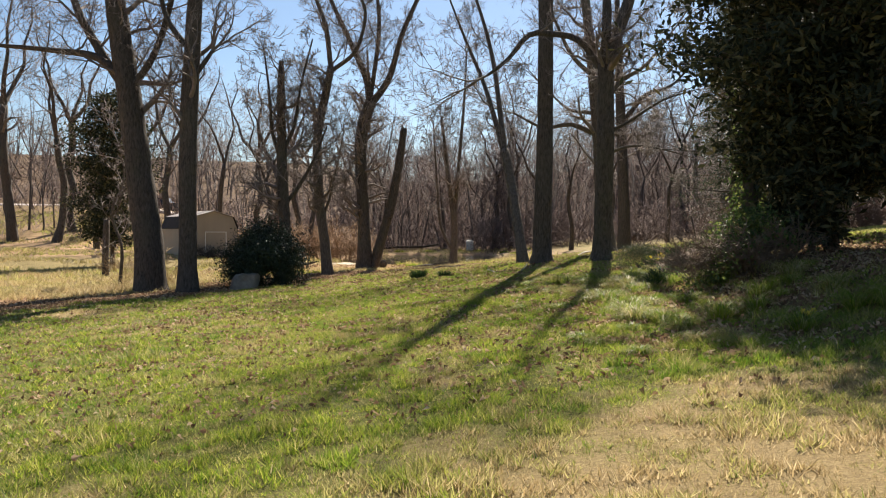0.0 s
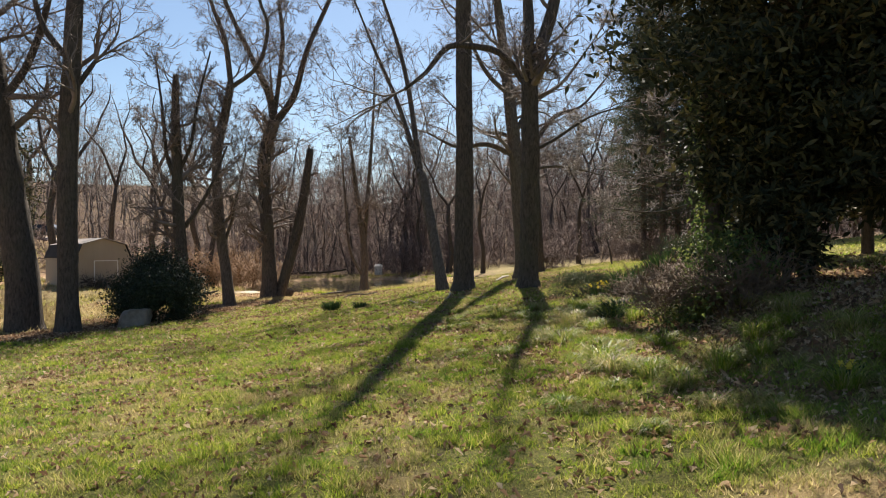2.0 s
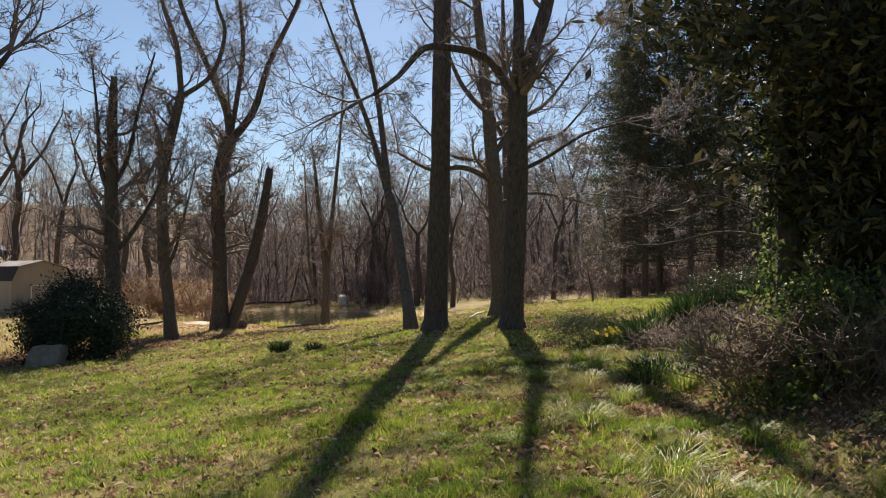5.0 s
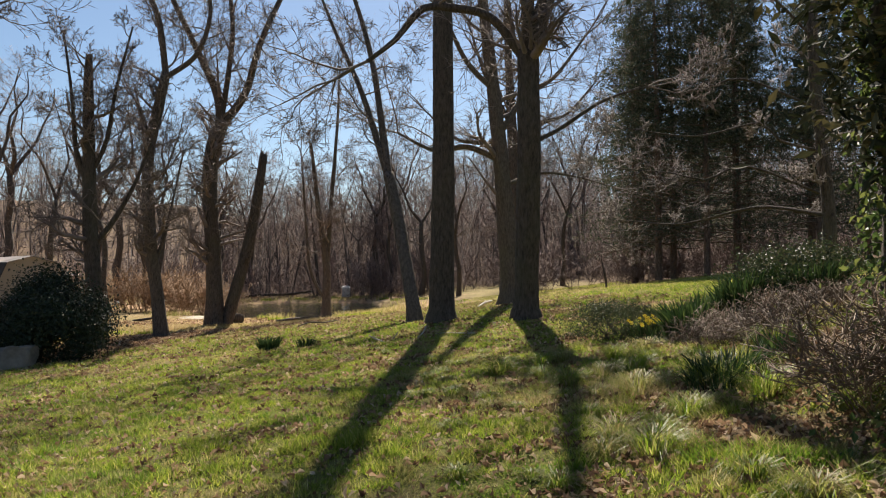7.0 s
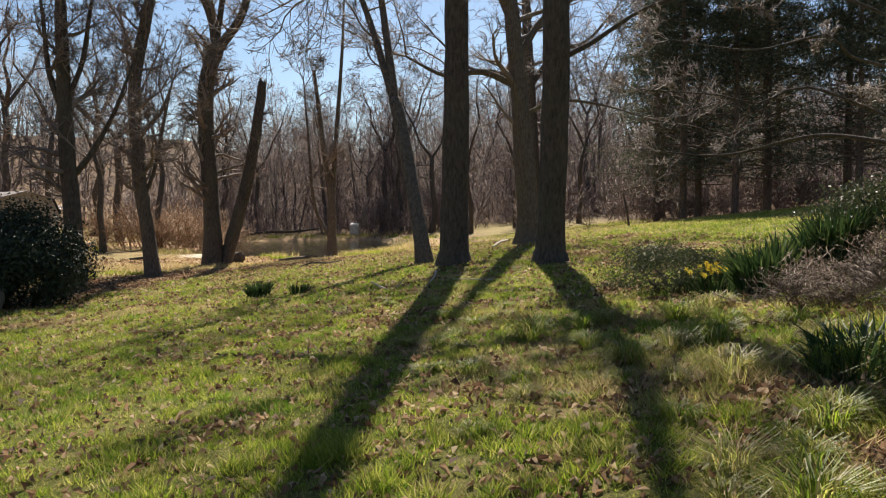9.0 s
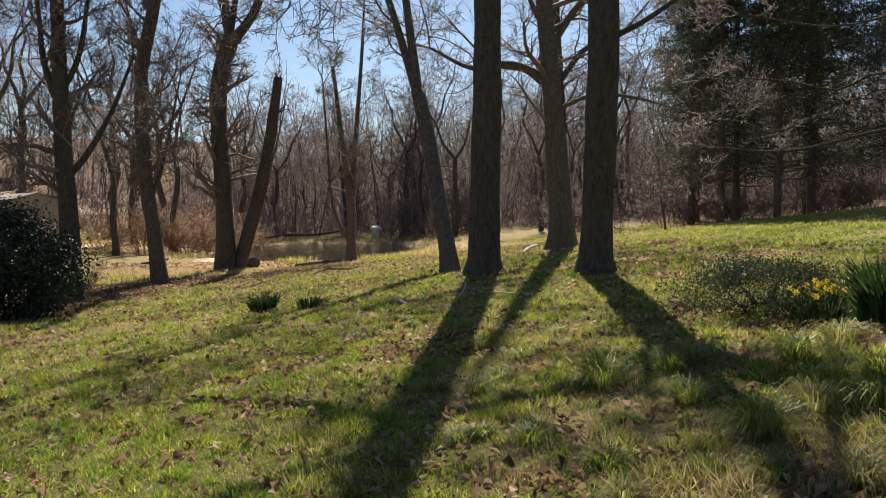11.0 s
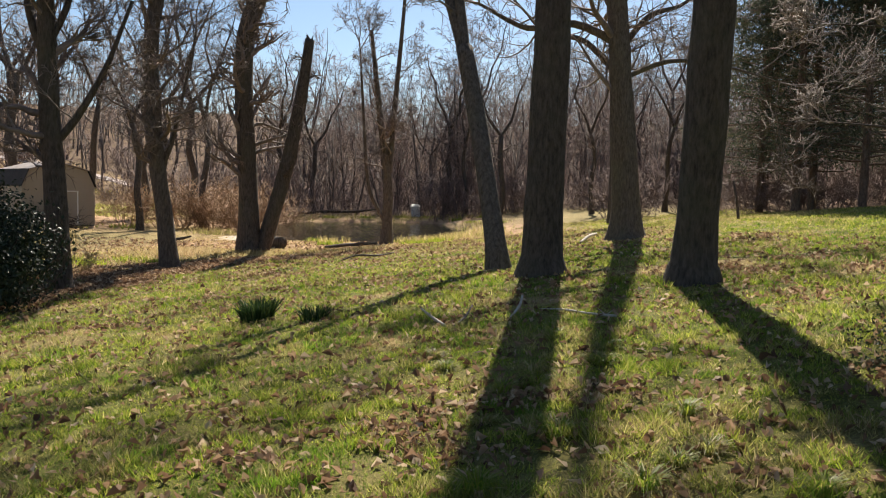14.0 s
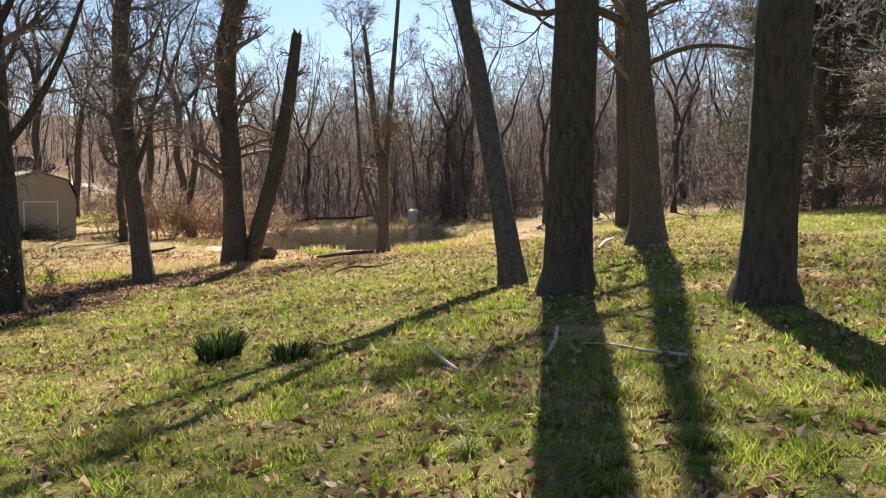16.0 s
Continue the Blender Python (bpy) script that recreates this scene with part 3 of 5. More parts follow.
def tree_row_b():
    hero_tree("crooked bare tree by the straw bank, leaning and forked", 41.4,
              [(-6.1, 0, -0.7, 0.29), (-6.3, 0, 0.9, 0.245), (-6.56, 0, 2.9, 0.235), (-6.66, 0, 6.1, 0.22), (-6.24, 0, 8.4, 0.2), (-5.99, 0, 9.6, 0.17)],
              [[(-6.0, 0, 9.4, 0.13), (-6.27, 0, 11.6, 0.12), (-6.93, 0.2, 13.5, 0.09), (-7.6, 0.3, 16.5, 0.05)],
               [(-6.0, 0, 9.4, 0.11), (-4.8, 0, 10.4, 0.1), (-4.3, 0, 12.2, 0.085), (-4.7, 0, 13.6, 0.07), (-4.9, 0, 16, 0.04)],
               [(-6.62, 0, 7.0, 0.1), (-6.85, 0, 7.7, 0.09), (-6.98, 0, 8.2, 0.06)],
               [(-6.45, 0, 2.2, 0.08), (-6.1, 0, 3.0, 0.07), (-5.75, 0.1, 4.6, 0.045), (-5.4, 0.2, 6.4, 0.03)]],
              low=1.9, count=22, length=2.7, seed=21, mat=BARK_GREY)
    hero_tree("twin-trunked bare tree beside the pond, high fork", 48.3,
              [(-5.05, 0, -0.72, 0.5), (-5.1, 0, 1.6, 0.37), (-5.27, 0, 6.8, 0.34), (-4.75, 0, 8.95, 0.33)],
              [[(-4.75, 0, 8.8, 0.23), (-5.0, 0, 10.4, 0.19), (-6.03, 0, 12.7, 0.14), (-7.39, 0, 15.8, 0.11), (-8.0, 0, 19, 0.05)],
               [(-4.7, 0, 8.8, 0.22), (-3.63, 0, 10.4, 0.18), (-2.9, 0, 12.9, 0.14), (-1.49, 0, 16.2, 0.11), (-1.0, 0, 19, 0.05)],
               [(-4.75, 0, 9.0, 0.13), (-4.24, 0, 13.1, 0.12), (-4.44, 0, 16, 0.08), (-4.5, 0, 18.5, 0.04)]],
              low=2.0, count=24, length=3.0, seed=23, flare=1.3)
    snag("leaning dead trunk, snapped off at the top", 48.25, [(-4.6, 0.1, -0.75, 0.29), (-3.74, 0.1, 2.3, 0.28), (-3.23, 0.1, 4.6, 0.25), (-2.79, 0.1, 7.45, 0.19)], 24)
    hero_tree("broken-topped trunk behind the holly with low side limbs", 35.4,
              [(-6.95, 0, -0.68, 0.28), (-7.05, 0, 1.5, 0.25), (-7.17, 0, 3.6, 0.22), (-7.24, 0, 7.4, 0.16), (-7.22, 0, 8.68, 0.1)],
              [[(-7.12, 0, 2.6, 0.1), (-6.6, 0, 3.2, 0.085), (-5.9, 0, 4.4, 0.06), (-5.3, 0, 5.9, 0.035)],
               [(-7.2, 0, 4.4, 0.09), (-7.6, 0, 5.6, 0.075), (-7.75, 0, 7.4, 0.05), (-8.0, 0, 9.4, 0.03)],
               [(-7.2, 0, 4.8, 0.08), (-6.7, 0, 5.9, 0.07), (-6.4, 0, 7.6, 0.05), (-5.9, 0, 9.6, 0.03)]],
              low=1.6, count=18, length=2.4, seed=27, tops=False)
    hero_tree("slim double-stemmed bare tree at the pond's edge", 54.3,
              [(0.08, 0, -0.7, 0.28), (0.12, 0, 0.5, 0.235), (0.12, 0, 2.3, 0.2), (-0.28, 0, 5.3, 0.145), (-0.7, 0, 9.0, 0.08)],
              [[(0.14, 0, 2.0, 0.14), (0.38, 0, 5.3, 0.12), (0.76, 0, 10, 0.08), (0.9, 0, 13, 0.04)],
               [(0.0, 0, 0.3, 0.1), (-0.75, 0, 2.0, 0.09), (-1.0, 0, 5.0, 0.07), (-1.2, 0, 8.0, 0.04)]],
              low=2.6, count=13, length=2.6, seed=29, mat=BARK_GREY)
    hero_tree("massive leaning bare tree with a wide trunk at the lawn's edge", 30.0,
              [(-10.85, 0, -0.7, 0.58), (-10.94, 0, 1.0, 0.51), (-11.28, 0, 3.7, 0.45), (-11.62, 0, 6.3, 0.41), (-12.12, 0, 9.8, 0.36), (-12.6, 0, 14, 0.24), (-12.9, 0, 18, 0.1)],
              [[(-11.7, 0, 6.6, 0.17), (-12.6, -0.2, 7.6, 0.14), (-14.2, -0.4, 7.85, 0.095), (-16.3, -0.6, 8.0, 0.06)],
               [(-11.8, 0, 6.6, 0.17), (-13.0, 0, 8.5, 0.15), (-13.6, 0, 9.8, 0.13), (-14.6, 0, 13.5, 0.07)],
               [(-11.65, 0, 6.4, 0.14), (-10.6, -0.2, 7.8, 0.12), (-9.9, -0.3, 10.0, 0.1), (-9.6, -0.3, 13, 0.05)]],
              low=4.5, count=12, length=3.6, seed=31, flare=1.3)
    hero_tree("upright bare tree with dark bark among leaf litter", 29.0,
              [(-9.17, 0, -0.7, 0.36), (-9.17, 0, 1.0, 0.31), (-9.14, 0, 4.6, 0.3), (-8.89, 0, 9.5, 0.26), (-8.7, 0, 14, 0.17), (-8.6, 0, 18, 0.08)],
              [[(-9.1, 0, 6.6, 0.1), (-8.5, 0, 7.4, 0.08), (-8.3, 0, 7.7, 0.06)],
               [(-9.0, 0, 7.6, 0.11), (-10.0, 0.2, 9.0, 0.09), (-10.5, 0.3, 11.5, 0.05)]],
              low=4.5, count=10, length=3.0, seed=33)


def snag(label, y, rows, seed):
    tree = thing("dead_trunk", label, "tree", (rows[0][0], y, gz(rows[0][0], y)))
    g = Geo()
    pts, rad = spline([(a, y + b, c, d) for a, b, c, d in rows], 0.25)
    g.tube(pts, rad, 12, 0.2, seed)
    hang("trunk", g.mesh("trunk", BARK), tree)
    rng = np.random.default_rng(seed)
    c = Geo()
    for k in range(7):
        a = rng.uniform(0, 6.28)
        d = np.array([math.cos(a), math.sin(a), 2.0])
        limb(c, rng, pts[-1] - [0, 0, 0.15], d, 0.35, rad[-1] * 0.45, 2, SPARE)
    stem_branches(c, rng, pts, rad, 2.0, 5, 0.9, SPARE)
    tagged(hang("splinters", c.mesh("splinters", BARK), tree), kind="stuff")


tree_row_a()
tree_row_b()
hero_tree("dying tree with long dead limbs over the bank, twigs pale and painted sunlit", 26.0,
          [(11.8, 0, 1.2, 0.17), (11.9, 0, 3, 0.15), (11.6, 0, 7, 0.12), (11.8, 0, 12, 0.08), (11.6, 0, 16, 0.03)],
          [[(11.7, 0, 3.4, 0.035), (10.2, 0.6, 4.1, 0.028), (9.3, 0.9, 3.8, 0.022), (8.6, 1.2, 4.0, 0.018), (7.0, 1.8, 4.2, 0.01)],
           [(11.7, 0, 4.4, 0.035), (10.6, -0.2, 4.6, 0.03), (10.0, -0.4, 4.95, 0.026), (8.4, -0.6, 4.6, 0.018), (6.6, -0.9, 4.7, 0.01)],
           [(11.7, 0, 5.4, 0.035), (10.4, 1.0, 6.3, 0.028), (9.6, 1.5, 6.2, 0.022), (8.8, 2.0, 6.5, 0.018), (7.4, 3.0, 6.1, 0.01)],
           [(11.8, 0, 2.9, 0.05), (11.0, 1.6, 3.2, 0.04), (9.8, 3.4, 2.9, 0.03), (8.8, 5.0, 3.1, 0.015)],
           [(11.7, 0, 7.0, 0.035), (10.2, -0.5, 7.9, 0.028), (8.6, -1.0, 8.2, 0.018), (7.2, -1.2, 8.0, 0.01)]],
          low=2.6, count=7, length=1.3, seed=39, mat=BARK, twigs=PALE_TWIG)
snag("short broken grey trunk in the straw", 41.0, [(-17.1, 0, -0.9, 0.19), (-17.1, 0, 0.6, 0.17), (-17.05, 0, 2.0, 0.14)], 35)
hero_tree("small crooked bare tree with pale twigs in the litter", 34.0,
          [(-13.6, 0, -0.7, 0.07), (-13.5, 0, 0.8, 0.06), (-13.9, 0, 2.2, 0.05), (-13.4, 0, 3.6, 0.035), (-13.6, 0, 5.0, 0.02)], low=0.8, count=16, length=1.9, seed=37, mat=BARK_GREY, spec=SPARE)


def bare_tree_meshes(seed, height, radius, count, length, spec, low=0.35, crook=0.2):
    """Trunk and crown of a crooked bare tree that forks into two or three leaders, foot at the origin."""
    rng = np.random.default_rng(seed)
    g, c = Geo(), Geo()
    n, fork = 6, height * rng.uniform(0.32, 0.5)
    zz = np.linspace(-0.3, fork, n)
    bend = np.cumsum(rng.normal(size=(n, 2)) * crook * fork / n, axis=0)
    bend = bend - bend[0]
    rows = [(bend[i, 0], bend[i, 1], zz[i], radius * (1.3 if i == 0 else 1 - 0.3 * i / n)) for i in range(n)]
    stems = [spline(rows, 0.8)]
    g.tube(*stems[0], 7, 0.1, seed)
    top, turn = np.array(rows[-1]), rng.uniform(0, 6.28)
    leaders = 2 + (seed % 2)
    for k in range(leaders):
        a = turn + k * 6.283 / leaders + rng.normal() * 0.3
        spread, up = rng.uniform(0.22, 0.5), (height - fork) * rng.uniform(0.75, 1.0)
        rows = [top * [1, 1, 1, 0.78]]
        for j in range(1, 6):
            t = j / 5
            q = up * spread * t ** 0.75
            rows.append([top[0] + q * math.cos(a) + rng.normal() * crook * 0.9, top[1] + q * math.sin(a) + rng.normal() * crook * 0.9, top[2] + up * t, radius * 0.55 * (1 - 0.85 * t)])
        stems.append(spline(rows, 0.8))
        g.tube(*stems[-1], 5, 0.1, seed + k)
    for ps, rs in stems:
        stem_branches(c, rng, ps, rs, height * low, max(3, int(count * (0.35 if ps is stems[0][0] else 1.3 / leaders))), length, spec, 0.5)
    return g, c


MID = []
for k, (hh, rr, nn, ll) in enumerate(((17, 0.3, 16, 4.0), (20, 0.36, 18, 4.4), (15, 0.22, 15, 3.4))):
    g, c = bare_tree_meshes(50 + k, hh, rr, nn, ll, SPARE, 0.3)
    MID.append((g.mesh("trunk", BARK), c.mesh("crown", TWIG)))


def mid_trees():
    """Single trees that stand free in front of the woods."""
    spots = [(-39.8, 75, 1, 1.25), (-36, 75, 0, 1.2), (-37.5, 82, 1, 1.1), (-30, 70, 2, 1.1), (-33, 90, 0, 1.2), (-27, 83, 1, 1.0), (-24.5, 72, 0, 1.1), (-22, 78, 2, 1.2), (-19, 80, 1, 0.9), (-15, 72, 0, 0.95),
             (-14, 77, 1, 0.85), (-11.5, 68, 2, 1.0), (-13.5, 62, 2, 0.9), (-43, 68, 1, 1.1), (-47, 78, 0, 1.2), (-52, 86, 1, 1.1), (4.9, 92, 1, 0.8), (8.5, 84, 0, 0.85), (10.5, 74, 2, 0.9), (-7.2, 93, 0, 0.8),
             (-0.9, 94, 2, 0.9), (14.5, 76, 2, 0.9), (18, 70, 2, 0.85), (-10.5, 90, 1, 0.75), (6.3, 90, 2, 0.95)]
    rng = np.random.default_rng(5)
    for x, y, k, s in spots:
        ob = thing("tree", "bare grey tree at the edge of the woods", "tree", (x, y, gz(x, y)), "trees at the edge of the woods")
        ob.rotation_euler[2], ob.scale = rng.uniform(0, 6.28), (s, s, s)
        for nm, me in zip(("trunk", "crown"), MID[k]):
            p = new(nm, me)
            p.parent = ob


mid_trees()


def woods():
    kinds = []
    for k in range(7):
        tall = k < 4
        g, c = bare_tree_meshes(80 + k, 14 + 1.6 * k if tall else 7.0 + 1.5 * (k - 4), 0.17 + 0.02 * (k % 3) if tall else 0.09, 13 if tall else 15, 4.2 if tall else 3.4, FAR, 0.25 if tall else 0.06)
        c.settle_twigs()
        kinds.append([(np.concatenate(o.v), np.concatenate(o.f)) for o in (g, c)])
    rng = np.random.default_rng(9)
    out = [Geo(), Geo()]
    made = 0
    while made < 300:
        a, r = rng.uniform(-1.05, 0.95), 70 + 130 * rng.random() ** 1.3
        x, y = -2 + r * math.sin(a), 20 + r * math.cos(a)
        if np.hypot((x - POND[0]) / (POND[2] + 3), (y - POND[1]) / (POND[3] + 4)) < 1.15 or (x < -13 and (y < 78 or 95 < y < 106 or rng.random() < 0.75)) or (x > 12 and y < 60 + 0.1 * x):
            continue
        s, b, z = rng.uniform(0.75, 1.15), rng.uniform(0, 6.28), gz(x, y)
        rot = np.array([[math.cos(b), -math.sin(b), 0], [math.sin(b), math.cos(b), 0], [0, 0, 1]]) * s
        for o, (v, f) in zip(out, kinds[rng.integers(7)]):
            o.add(v @ rot.T + [x, y, z], f)
        made += 1
    n = 2300
    a, r = rng.uniform(-1.08, 0.98, n), 71 + 137 * rng.random(n) ** 1.15
    x, y = -2 + r * np.sin(a), 20 + r * np.cos(a)
    keep = ~((np.hypot((x - POND[0]) / (POND[2] + 3), (y - POND[1]) / (POND[3] + 4)) < 1.15) | ((x < -13) & ((y < 80) | ((y > 95) & (y < 106)) | (rng.random(n) < 0.6))) | ((x > 12) & (y < 62)))
    x, y = x[keep], y[keep]
    n, z = len(x), terrain(x[:], y)
    tall = rng.uniform(5, 17, n)
    foot = np.stack([x, y, z - 0.2], 1)
    lean = np.stack([rng.normal(size=n) * 0.11, rng.normal(size=n) * 0.11, np.ones(n)], 1)
    low = foot + lean * (tall * 0.45)[:, None]
    poles = [np.concatenate([foot, lean, tall[:, None] * 0.95, (0.03 + 0.006 * tall)[:, None]], 1)]
    ends = []
    for k in range(3):
        way = lean + np.stack([rng.normal(size=n) * 0.34, rng.normal(size=n) * 0.34, 0 * x], 1)
        at = foot + lean * (tall * (0.22 + 0.14 * k))[:, None]
        poles.append(np.concatenate([at, way, (tall * rng.uniform(0.3, 0.5, n))[:, None], (0.018 + 0.003 * tall)[:, None]], 1))
        ends.append((at, way / np.linalg.norm(way, axis=1, keepdims=True), tall * 0.4))
    ends.append((foot, lean / np.linalg.norm(lean, axis=1, keepdims=True), tall * 0.95))
    for rows in poles:
        out[0].twigs += [tuple(q) for q in rows]
    m = 15
    for at, way, run in ends:
        f = rng.uniform(0.12, 1.0, (n, m, 1))
        start = at[:, None] + way[:, None] * f * run[:, None, None]
        b = rng.uniform(0, 6.28, (n, m))
        side = np.stack([np.cos(b), np.sin(b), rng.uniform(-0.1, 1.1, (n, m))], -1)
        length = tall[:, None] * rng.uniform(0.06, 0.24, (n, m)) * (1.15 - f[..., 0] * 0.5)
        rows = np.concatenate([start, side, length[..., None], np.full((n, m, 1), 0.017)], -1).reshape(-1, 8)
        out[1].twigs += [tuple(q) for q in rows]
    ob = thing("far_woods", "bare brown winter woods beyond the pond", "woods", (0, 95, gz(0, 95)), kind="stuff")
    for nm, o, mat in (("trunk_wood", out[0], WOODS), ("twig_haze", out[1], WOODS_TWIG)):
        tagged(hang(nm, o.mesh(nm, mat), ob), kind="stuff")


woods()


def thicket(name, label, spots, mat, seed, stems=9, kind="stuff", group=""):
    """Shrubs of many thin stems, all in one mesh, from a few turned shapes. spots: x, y, height, spread."""
    rng = np.random.default_rng(seed)
    spec = dict(segs=[4, 3, 2], wander=[0.2, 0.26, 0.3], lift=[0.03, 0.02, 0.0], sides=[3, 3, 3], kids=[5, 5], thin=(0.003 + 0.0001 * spots[0][1]) / (0.5 * sum(s[2] for s in spots) / len(spots) + 0.5), angle=(25, 65))
    shapes = []
    for k in range(5):
        o = Geo()
        for j in range(stems):
            a, q = rng.uniform(0, 6.28), math.sqrt(rng.random()) * 0.4
            limb(o, rng, np.array([q * math.cos(a), q * math.sin(a), -0.04]), np.array([math.cos(a) * 0.6, math.sin(a) * 0.6, 1.0]), rng.uniform(0.6, 1.05), spec["thin"] * 1.4, 0, spec)
        o.settle_twigs()
        shapes.append((np.concatenate(o.v), np.concatenate(o.f)))
    g = Geo()
    for x, y, h, w in spots:
        v, f = shapes[rng.integers(5)]
        b = rng.uniform(0, 6.28)
        rot = np.array([[math.cos(b) * w, -math.sin(b) * w, 0], [math.sin(b) * w, math.cos(b) * w, 0], [0, 0, h]])
        p = v @ rot.T + [x, y, 0]
        p[:, 2] += gz(x, y)
        g.add(p, f)
    ob = new(name, g.mesh(name, mat))
    return tagged(ob, label, "shrub", group, kind)


def far_brush():
    rng = np.random.default_rng(15)
    spots = []
    while len(spots) < 190:
        a, r = rng.uniform(-1.0, 0.9), 64 + 70 * rng.random() ** 1.6
        x, y = -2 + r * math.sin(a), 20 + r * math.cos(a)
        if np.hypot((x - POND[0]) / (POND[2] + 2), (y - POND[1]) / (POND[3] + 2)) < 1.1 or (x < -16 and (y < 76 or rng.random() < 0.6)) or (x > 11 and y < 62):
            continue
        spots.append((x, y, rng.uniform(1.8, 6.0), rng.uniform(1.8, 3.6)))
    spots += [(rng.uniform(13, 34), rng.uniform(58, 70), rng.uniform(1.6, 3.6), rng.uniform(1.6, 3.0)) for k in range(34)]
    spots += [(rng.uniform(18.5, 34), 0, rng.uniform(0.8, 2.6), rng.uniform(1.0, 2.2)) for k in range(40)]
    spots = [(x, y or 60.5 - 0.42 * (x - 18) + rng.uniform(-2.5, 3), h, w) for x, y, h, w in spots]
    thicket("undergrowth", "brown leafless undergrowth along the woods", spots, WOODS_TWIG, 16, 9)
    g = Geo()
    n, m = 2000, 28
    a, r = rng.uniform(-1.05, 0.95, n), 68 + 110 * rng.random(n) ** 1.5
    x, y = -2 + r * np.sin(a), 20 + r * np.cos(a)
    keep = ~((np.hypot((x - POND[0]) / (POND[2] + 2), (y - POND[1]) / (POND[3] + 2)) < 1.1) | ((x < -15) & ((y < 76) | (rng.random(n) < 0.6))) | ((x > 11) & (y < 62)) | ((x < -24) & (y > 96) & (y < 105)))
    x, y = x[keep], y[keep]
    n = len(x)
    h = rng.uniform(1.2, 4.5, (n, 1))
    b = rng.uniform(0, 6.28, (n, m))
    q = rng.random((n, m)) * h * 0.35
    px, py = x[:, None] + q * np.cos(b), y[:, None] + q * np.sin(b)
    pz = terrain(px, py) + h * rng.random((n, m)) ** 2 * 0.7 - 0.1
    way = np.stack([np.cos(b) * 0.7, np.sin(b) * 0.7, rng.uniform(0.3, 1.3, (n, m))], -1)
    rows = np.concatenate([np.stack([px, py, pz], -1), way, (h * rng.uniform(0.3, 0.8, (n, m)))[..., None], np.full((n, m, 1), 0.018)], -1).reshape(-1, 8)
    g.twigs += [tuple(k) for k in rows]
    tagged(new("brushwood", g.mesh("brushwood", WOODS_TWIG)), "low brown brushwood on the wooded slope", "brush", kind="stuff")
    near = [(-14.5 + 1.3 * i + rng.uniform(-0.5, 0.5), 63 + rng.uniform(-2, 5), rng.uniform(1.8, 3.2), rng.uniform(1.8, 3.0)) for i in range(6)]
    thicket("tan_shrubs", "tan and orange leafless shrubs beside the pond", near + [(-9.5, 71, 2.6, 2.6), (-11, 74, 3, 3), (-8.2, 77, 2.5, 2.4)], BRUSH, 17, 30)


far_brush()


# ---------------------------------------------------------------- evergreens
def evergreen(label, x, y, height, radius, low, seed, leaf, sprays, mat, shape="cone", droop=0.1, leaves=26, loose=0.35, group="", long=3.0):
    rng = np.random.default_rng(seed)
    z = gz(x, y)
    tree = thing("evergreen_tree", label, "tree", (x, y, z), group)
    t = Geo()
    pts, rad = spline([(x, y, z - 0.2, height * 0.009 + 0.04), (x + 0.05, y, z + height * 0.4, height * 0.006 + 0.03), (x - 0.05, y + 0.05, z + height, 0.02)], 0.5)
    t.tube(pts, rad, 9, 0.15, seed)
    b, l = Geo(), Geo()
    pos, nrm = [], []
    for k in range(sprays):
        f = (k + rng.random()) / sprays
        h = low + (height - low) * f
        if shape == "cone":
            reach = radius * (1 - 0.68 * f) * rng.uniform(0.6, 1.15)
        else:
            reach = radius * math.sqrt(max(0.05, 1 - (f * 1.7 - 0.75) ** 2)) * rng.uniform(0.5, 1.25)
        a = k * 2.399 + rng.normal() * 0.3
        d = np.array([math.cos(a), math.sin(a), 0.25 - droop])
        s = np.array([x, y, z + h])
        n = 5
        line = [s]
        for j in range(n):
            d = d + rng.normal(size=3) * 0.1 - np.array([0, 0, droop * 0.15])
            d /= np.linalg.norm(d)
            line.append(line[-1] + d * reach / n)
        line = np.array(line)
        b.tube(line, np.linspace(0.018 + reach * 0.008, 0.006, n + 1), 4)
        m = int(leaves * (0.4 + reach) * (0.3 if shape == "cone" and f < 0.3 else 1.0))
        tt = 0.2 + 0.8 * rng.random(m) ** 0.7
        c = line[np.minimum(n - 1, (tt * n).astype(int))] + (line[1] - line[0]) * ((tt * n) % 1)[:, None]
        c = c + rng.normal(size=(m, 3)) * np.array([loose, loose, loose * 0.5]) * (0.4 + 0.6 * reach / radius)
        pos.append(c)
        u = rng.normal(size=(m, 3)) + [0, 0, 0.8]
        nrm.append(u / np.linalg.norm(u, axis=1, keepdims=True))
    pos, nrm = np.concatenate(pos), np.concatenate(nrm)
    l.leaves(pos, nrm, leaf, rng, long, 0.1)
    hang("trunk", t.mesh("trunk", BARK_RED), tree)
    tagged(hang("branchwork", b.mesh("branchwork", BARK_RED), tree), kind="stuff")
    tagged(hang("crown", l.mesh("crown", mat, False), tree), kind="stuff")
    return tree


